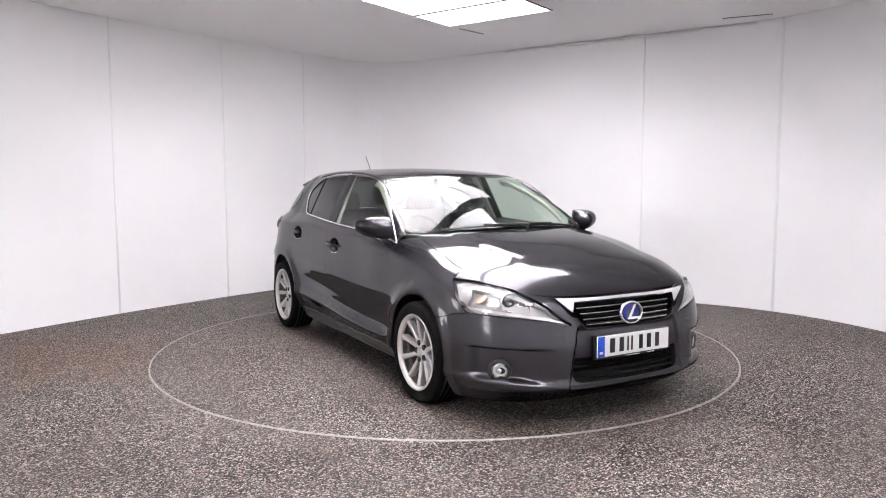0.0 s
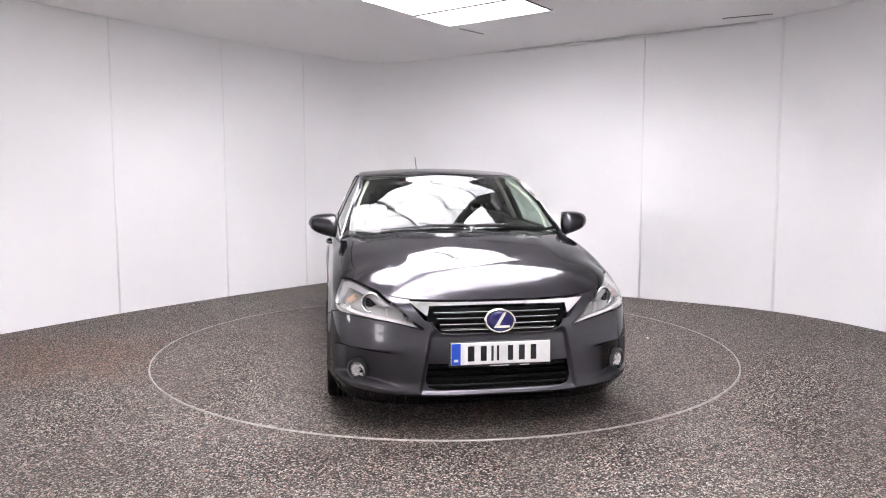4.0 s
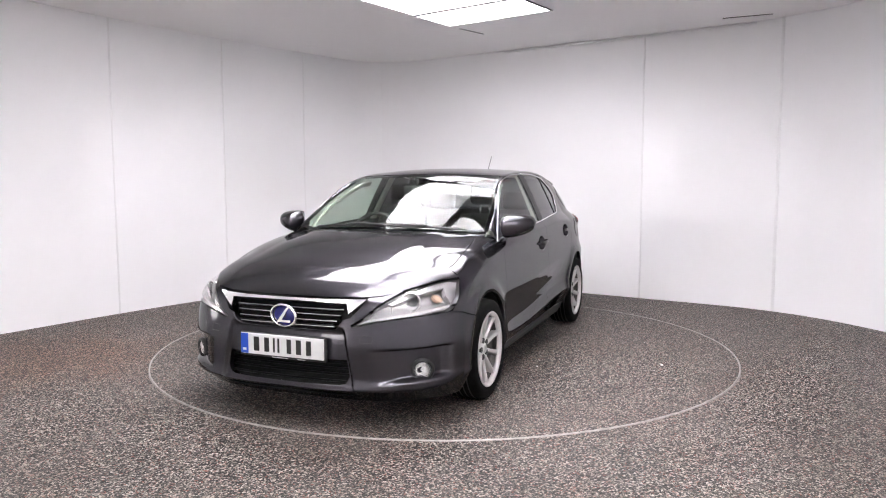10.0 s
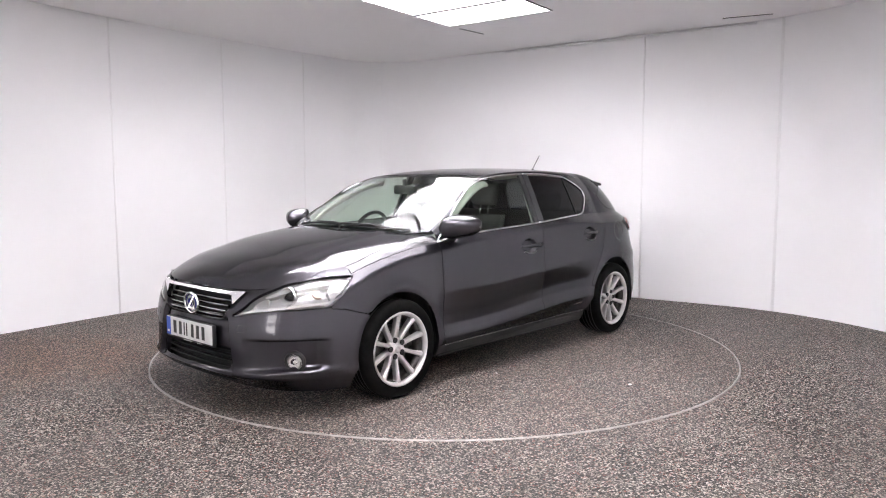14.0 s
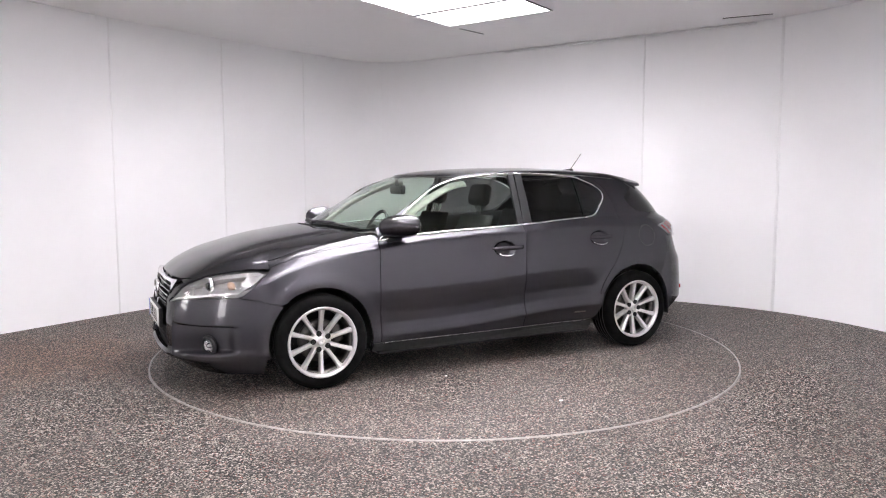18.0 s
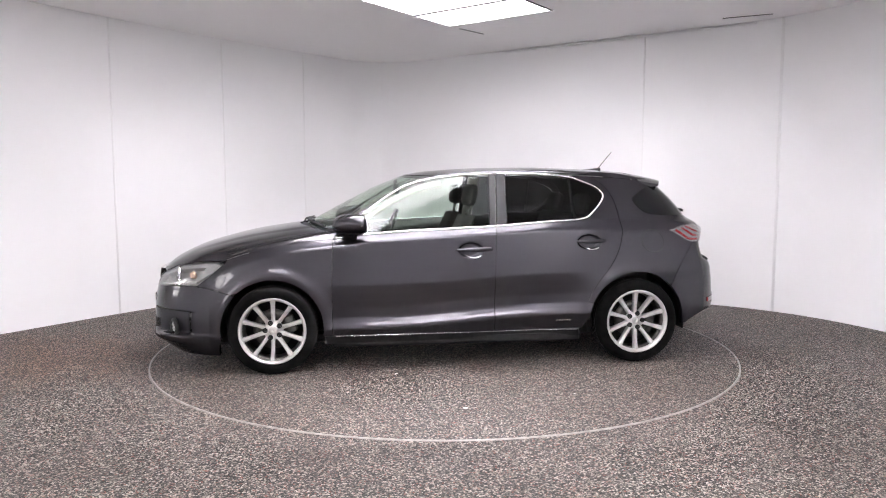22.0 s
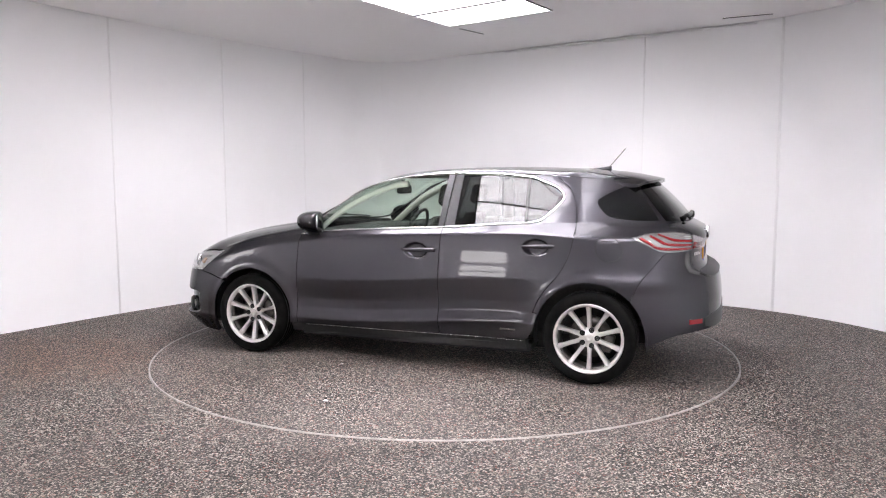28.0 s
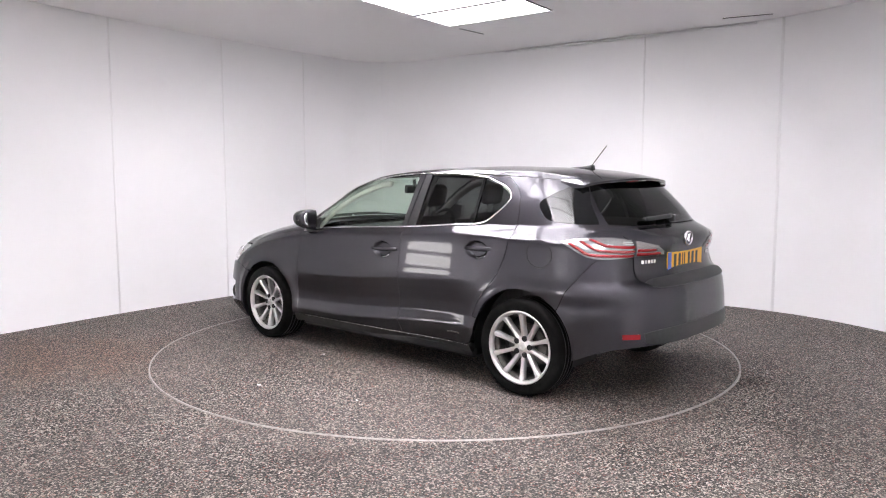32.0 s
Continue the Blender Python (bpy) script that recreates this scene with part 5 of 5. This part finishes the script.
# ---------------------------------------------------------------- car: fuel flap, aerial, mirrors, wipers
def build_trims():
    ring = [Vector((-1.411 + 0.082 * math.cos(a), 0.887 + 0.082 * math.sin(a))) for a in [2 * math.pi * k / 40 for k in range(40)]]
    ring = [Vector(fx(p.x, p.y)) for p in ring]
    panel("fuel_flap", ring, belt_chart, PAINT, car, "round fuel filler flap", gap=0, off=0.0015, flange=0.006)
    part("flap_gap", chart_bead(ring, belt_chart, 0.006, 0.004, 0.0012, 1, True), BLACK, car)
    # aerial
    ant = new("aerial")
    ant.parent = car
    ant["label"] = "black roof aerial with a thin raked mast"
    rings = []
    for k in range(9):
        s = k / 8
        x = -1.13 - 0.17 * s
        h = 0.006 + 0.028 * s ** 1.5
        w = 0.010 + 0.018 * s
        z = roof_chart(x, 0).z - 0.004
        rings.append([Vector((x, w * math.cos(a), z + h * max(0, math.sin(a)))) for a in [2 * math.pi * i / 10 for i in range(10)]])
    part("base", loft(rings), BLACK, ant)
    p0 = roof_chart(-1.285, 0) + Vector((0, 0, 0.02))
    mast = [p0 + Vector((-0.115, 0, 0.135)) * (k / 6) for k in range(7)]
    part("mast", bead(mast, [Vector((0, 1, 0))] * 7, 0.006, 0.006), BLACK, ant)
    # door mirrors
    for s in (1, -1):
        m = new("door_mirror")
        m.parent = car
        m["label"] = "dark grey door mirror with a chrome-edged indicator"
        mir = Vector((1, s, 1))
        rings = []
        for k in range(15):
            t = k / 14
            y = 0.800 + 0.196 * t
            e = max(0.0, 1 - (abs(t - 0.40) / 0.61) ** 3.0) ** 0.5 if 0 < t < 1 else 0.12
            x0, zc = 0.735 - 0.055 * t, 1.018 + 0.022 * t
            fwd, hh = (0.165 - 0.05 * t) * e + 0.01, (0.082 - 0.030 * t) * e + 0.006
            ring = []
            for i in range(20):
                a = 2 * math.pi * i / 20
                c, sn = math.cos(a), math.sin(a)
                dx = fwd * (max(c, 0) ** 0.8 if c > 0 else -abs(c) ** 0.3 * 0.28)
                ring.append(Vector((x0 + dx, y, zc + hh * math.copysign(abs(sn) ** 0.85, sn))) * mir)
            rings.append(ring)
        part("housing", loft(rings), PAINT, m)
        rings = []
        for k in range(12):
            t = k / 11
            y = 0.825 + 0.14 * t
            e = max(0.0, 1 - (abs(t - 0.48) / 0.56) ** 3) ** 0.5
            rings.append([Vector((0.702 - 0.05 * t + 0.004 * math.cos(a), y, 1.028 + 0.056 * e * math.sin(a))) * mir for a in [2 * math.pi * i / 12 for i in range(12)]])
        part("glass", loft(rings), MIRROR, m, "mirror glass")
        pts = [Vector((0.842 - 0.16 * t ** 1.6 , 0.875 + 0.118 * t, 1.012 + 0.012 * t)) * mir for t in [k / 10 for k in range(11)]]
        part("indicator", bead(pts, [Vector((0.5, s * 0.86, 0))] * 11, 0.012, 0.012), CHROME, m, "slim chrome indicator strip")
        rings = []
        for k in range(7):
            t = k / 6
            c = Vector((0.775 - 0.01 * t, 0.780 + 0.065 * t, 0.905 + 0.06 * t))
            rings.append([(c + Vector((0.052 * math.cos(a), 0.018 * math.sin(a), 0.022 * math.sin(a)))) * mir for a in [2 * math.pi * i / 10 for i in range(10)]])
        part("foot", loft(rings), BLACK, m, "black mirror foot")
    # windscreen wipers
    for y0, y1, nm in ((-0.52, 0.06, 0), (0.10, 0.60, 1)):
        w = new("windscreen_wiper")
        w.parent = car
        w["label"] = "black windscreen wiper at rest"
        pts = []
        for k in range(15):
            y = y0 + (y1 - y0) * k / 14
            x = 1.088 - 0.40 * y * y - 0.006 - 0.012 * math.sin(math.pi * k / 14)
            pts.append(roof_chart(x, y) + Vector((0.004, 0, 0.010)))
        part("blade", bead(pts, [Vector((0.5, 0, 0.85))] * 15, 0.014, 0.016), BLACK, w)
        p = pts[14 if nm == 0 else 0]
        arm = [Vector((1.12 - 0.46 * (p.y) ** 2, p.y - (0.02 if nm else -0.02), 1.006)), p + Vector((0.02, 0, 0.012)), pts[7] + Vector((0.006, 0, 0.012))]
        part("arm", bead(curve(arm, 5), [Vector((0.4, 0, 0.9))] * 11, 0.016, 0.012), BLACK, w)


build_trims()


# ---------------------------------------------------------------- car: wheels
def build_wheel():
    wheel = new("wheel")
    wheel.parent = car
    wheel["label"] = "ten-spoke silver alloy wheel with a low-profile tyre"
    R = 0.304
    tyre = [(0.213, -0.10), (0.224, -0.112), (0.270, -0.113), (0.292, -0.106), (0.301, -0.088), (R, -0.05), (R, 0.05), (0.301, 0.084), (0.294, 0.100), (0.276, 0.109), (0.246, 0.107), (0.228, 0.100), (0.221, 0.096), (0.213, 0.09)]
    part("tyre", revolve(tyre, 72), RUBBER, wheel, "black low-profile tyre")
    for yy in (-0.05, -0.017, 0.017, 0.05):
        part("tread_groove", revolve([(R - 0.004, yy - 0.004), (R + 0.0006, yy - 0.004), (R + 0.0006, yy + 0.004), (R - 0.004, yy + 0.004)], 72), BLACK, wheel)
    rim = [(0.221, 0.096), (0.228, 0.098), (0.230, 0.103), (0.227, 0.107), (0.219, 0.105), (0.210, 0.094), (0.205, 0.078), (0.212, 0.074), (0.219, 0.086)]
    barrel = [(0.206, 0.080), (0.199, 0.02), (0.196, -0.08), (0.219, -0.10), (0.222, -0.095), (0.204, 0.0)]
    # silver barrel coloured dark: shade behind the spokes is in the material
    part("barrel", revolve(barrel, 60), STEEL_AND_SHADE, wheel, "silver rim barrel with its shade put in as dark colour")
    part("rim", revolve(rim, 72), SATIN, wheel, "silver alloy rim")
    hub = [(0.0005, 0.072), (0.022, 0.072), (0.030, 0.069), (0.033, 0.062), (0.056, 0.060), (0.066, 0.054), (0.069, 0.03), (0.0005, 0.03)]
    part("hub", revolve(hub, 40), SATIN, wheel)
    part("centre_cap", revolve([(0.0005, 0.0755), (0.024, 0.0745), (0.027, 0.070), (0.0005, 0.069)], 32), LAMP_WHITE, wheel, "round centre cap")
    spoke = None
    for k in range(10):
        pair, which = divmod(k, 2)
        a0 = 72 * pair + (18 if which else -18)
        if spoke is None:
            rings = []
            for j in range(9):
                t = j / 8
                r = 0.050 + (0.216 - 0.050) * t
                w = 0.0128 + 0.004 * abs(t - 0.4) + 0.03 * max(0, t - 0.8)
                y = 0.058 + 0.030 * t ** 1.2
                rings.append([Vector((r, y - 0.040, -w * 0.9)), Vector((r, y - 0.006, -w)), Vector((r, y + 0.003, -w * 0.55)), Vector((r, y + 0.004, w * 0.55)), Vector((r, y - 0.006, w)), Vector((r, y - 0.040, w * 0.9))])
            spoke = part("spoke", loft(rings), SATIN, wheel)
            crisp(spoke, 30)
            ob = spoke
        else:
            ob = new("spoke", spoke.data)
            ob.parent = wheel
        ob.matrix_basis = pose(0, 0, 0, 0, a0 + 90, 0)
    nut = None
    for k in range(5):
        a = radians(72 * k + 36 + 90)
        p = pose(0.053 * math.cos(a), 0.0, -0.053 * math.sin(a))
        if nut is None:
            nut = part("wheel_nut_seat", revolve([(0.0175, 0.056), (0.0175, 0.0672), (0.0095, 0.0672), (0.0095, 0.056)], 20), BLACK, wheel)
            nut2 = part("wheel_nut", revolve([(0.0005, 0.068), (0.008, 0.067), (0.0095, 0.058), (0.0005, 0.057)], 12), DASH, wheel, "dark steel wheel nut")
            o1, o2 = nut, nut2
        else:
            o1, o2 = new("wheel_nut_seat", nut.data), new("wheel_nut", nut2.data)
            o1.parent = o2.parent = wheel
        o1.matrix_basis = p
        o2.matrix_basis = p
    part("brake_disc", revolve([(0.06, 0.0), (0.06, 0.012), (0.138, 0.012), (0.138, -0.006), (0.06, -0.006)], 48), STEEL_AND_SHADE, wheel, "grey steel brake disc")
    part("brake_caliper", box_bm(-0.155, -0.085, -0.02, 0.035, -0.06, 0.06, 0.012, 2), STEEL_AND_SHADE, wheel)
    part("valve", bead([Vector((0.172, 0.06 + 0.004 * k, 0.05)) for k in range(4)], [Vector((1, 0, 0))] * 4, 0.007, 0.007), BLACK, wheel)
    part("wheel_back", revolve([(0.0005, -0.05), (0.196, -0.05), (0.196, -0.056), (0.0005, -0.056)], 40), BLACK, wheel)
    return wheel


wheel = build_wheel()
HUB_Y = {1: 0.776, -1: 0.768}
HUB_Z = 0.304
wheel.matrix_basis = pose(WHEEL_X, HUB_Y[1], HUB_Z, 0, 17, 0)
for x, s, spin in ((-WHEEL_X, 1, -17), (WHEEL_X, -1, 20), (-WHEEL_X, -1, 40)):
    copy_thing(wheel, pose(x, s * HUB_Y[1 if x > 0 else -1], HUB_Z, 0, spin, 0 if s > 0 else 180))


# ---------------------------------------------------------------- car: underside, wheel housings and cabin
def build_inside():
    part("underbody", box_bm(-1.50, 1.95, -0.62, 0.62, 0.165, 0.24, 0.02, 1), BLACK, car, soft=False)
    part("undertray", box_bm(-1.97, -1.45, -0.60, 0.60, 0.355, 0.40, 0.012, 1), BLACK, car, soft=False)
    part("underbody", box_bm(-0.90, 0.90, -0.80, 0.80, 0.16, 0.24, 0.02, 1), BLACK, car, soft=False)
    for x in (-WHEEL_X, WHEEL_X):
        for s in (1, -1):
            r = ARCH_R[1 if x > 0 else -1] + 0.012
            bm = bmesh.new()
            rows = []
            for k in range(25):
                a = radians(-12 + 204 * k / 24)
                rows.append([bm.verts.new((x + r * math.cos(a), s * y, WHEEL_Z + r * math.sin(a))) for y in (0.845, 0.56)])
            for a, b in zip(rows, rows[1:]):
                bm.faces.new((a[0], a[1], b[1], b[0]))
            bm.faces.new([q[1] for q in rows])
            part("arch_liner", bm, BLACK, car, "black wheel-arch liner")
    # cabin floor, side linings and bulkheads
    part("cabin_floor", box_bm(-1.45, 0.95, -0.74, 0.74, 0.245, 0.30), DARK_CLOTH, car, soft=False)
    for s in (1, -1):
        rings = []
        for k in range(20):
            x = 0.86 - 2.3 * k / 19
            zb = belt_z(x)
            w = half_width(x, zb) - 0.03
            rings.append([Vector((x, s * (w - d), z)) for d, z in ((0.0, zb - 0.004), (0.05, zb - 0.005), (0.09, zb - 0.09), (0.07, 0.50), (0.09, 0.30), (0.0, 0.30))])
        part("door_lining", loft(rings), DASH, car)
        # pale pillar trims
        for xs in ([0.82, 0.62, 0.42, 0.22, 0.10], ):
            pts = [Vector((x, s * (screen_y(x) - 0.012), min(rail_z(x), roof_chart(x, screen_y(x)).z) - 0.055)) for x in xs]
            part("pillar_trim", bead(curve(pts, 4), [Vector((0.3, s * 0.7, 0.6)).normalized()] * 17, 0.06, 0.03), BEIGE, car, "pale grey pillar trim")
        pts = [Vector((-0.29 - 0.01 * k, s * (half_width(-0.29, 1.0 + 0.36 * k / 5) - 0.045), 0.98 + 0.375 * k / 5)) for k in range(6)]
        part("pillar_trim", bead(pts, [Vector((0, s, 0.3)).normalized()] * 6, 0.09, 0.03), BEIGE, car, "pale grey pillar trim")
    # headlining just under the roof
    loop = [Vector((x, y)) for x, y in [(0.27 - 0.58 * y * y, y) for y in [0.53 - 1.06 * k / 16 for k in range(17)]] + [(x, -screen_y(x) + 0.012) for x in [0.05 - 1.5 * k / 20 for k in range(21)]] + [(x, screen_y(x) - 0.012) for x in [-1.45 + 1.5 * k / 20 for k in range(21)]]]
    panel("headlining", loop, roof_chart, BEIGE, car, "pale grey headlining", gap=0, off=-0.03, flange=0.0, step=0.1)
    # dashboard
    rings = []
    for k in range(17):
        y = -0.70 + 1.4 * k / 16
        b = 0.98 - 0.36 * y * y
        hump = 0.03 * math.exp(-((y + 0.36) / 0.18) ** 2)
        rings.append([Vector((b, y, 0.945)), Vector((b - 0.12, y, 0.955 + 0.4 * hump)), Vector((b - 0.30, y, 0.945 + hump)), Vector((b - 0.36, y, 0.90 + hump)), Vector((b - 0.30, y, 0.60)), Vector((b, y, 0.55))])
    part("dashboard", loft(rings), DASH, car, "dark dashboard")
    # steering wheel (right-hand drive)
    sw = new("steering_wheel")
    sw.parent = car
    sw["label"] = "dark leather steering wheel"
    sw.matrix_basis = pose(0.44, -0.36, 0.905, 0, -24, 0)
    ring = [Vector((0, 0.185 * math.cos(a), 0.185 * math.sin(a))) for a in [2 * math.pi * k / 40 for k in range(40)]]
    part("rim", bead(ring, [Vector((1, 0, 0))] * 40, 0.03, 0.03, True), DASH, sw)
    part("boss", box_bm(-0.02, 0.05, -0.075, 0.075, -0.06, 0.06, 0.03, 3), DASH, sw)
    for a in (0, 180, 270):
        part("spoke", box_bm(0.0, 0.02, 0.06, 0.18, -0.018, 0.018, 0.008, 2), SATIN if a == 270 else DASH, sw).matrix_basis = pose(0, 0, 0, a, 0, 0)
    # centre console
    part("console", box_bm(-0.25, 0.70, -0.13, 0.13, 0.30, 0.62, 0.04, 3), DASH, car)
    # interior mirror
    mp = roof_chart(0.42, 0) + Vector((-0.03, 0, -0.085))
    part("interior_mirror", box_bm(mp.x - 0.02, mp.x + 0.02, -0.115, 0.115, mp.z - 0.035, mp.z + 0.035, 0.015, 3), BLACK, car, "black interior mirror")
    part("mirror_stem", bead([mp, roof_chart(0.40, 0) - Vector((0, 0, 0.015))], [Vector((0, 1, 0))] * 2, 0.03, 0.03), BLACK, car)
    # seats
    def seat(x, y, w, rear=False):
        st = new("rear_seat" if rear else "front_seat")
        st.parent = car
        st["label"] = "dark cloth seat with an upright headrest"
        part("cushion", box_bm(x - 0.02, x + 0.50, y - w, y + w, 0.36, 0.56, 0.06, 3), DARK_CLOTH, st)
        rings = []
        for k in range(9):
            t = k / 8
            cz, cx = 0.52 + 0.54 * t, x + 0.02 - 0.22 * t
            ww = w * (1 - 0.18 * t ** 2) if not rear else w
            th = 0.075 * (1 - 0.35 * t)
            rings.append([Vector((cx + th * math.copysign(abs(math.cos(a)) ** 0.6, math.cos(a)), y + ww * math.copysign(abs(math.sin(a)) ** 0.5, math.sin(a)), cz)) for a in [2 * math.pi * i / 20 for i in range(20)]])
        part("backrest", loft(rings), DARK_CLOTH, st)
        for hy in ((0.0,) if not rear else (-0.36, 0.36)):
            hr = part("headrest", box_bm(-0.045, 0.045, -0.125, 0.125, -0.085, 0.085, 0.045, 4), DARK_CLOTH, st)
            hr.matrix_basis = pose(x - 0.225, y + hy, 1.215 if not rear else 1.14, 0, -12, 0)
            for py in (-0.04, 0.04):
                part("headrest_post", bead([Vector((x - 0.20, y + hy + py, 1.03)), Vector((x - 0.22, y + hy + py, 1.15))], [Vector((1, 0, 0))] * 2, 0.012, 0.012), CHROME, st)
    seat(0.08, 0.36, 0.25)
    seat(0.08, -0.36, 0.25)
    seat(-0.80, 0.0, 0.64, True)
    part("parcel_shelf", box_bm(-1.72, -1.08, -0.62, 0.62, 0.965, 0.985, 0.006, 1), DARK_CLOTH, car, soft=False)


build_inside()


# ---------------------------------------------------------------- moving things
def motions():
    rows = [(t, pose(0, 0, 0, 0, 0, a)) for t, a in TURNS]
    walk(turntable, rows)
    walk(car, [(t, m @ pose(-0.0113, -0.0622, 0.0005)) for t, m in rows])


motions()
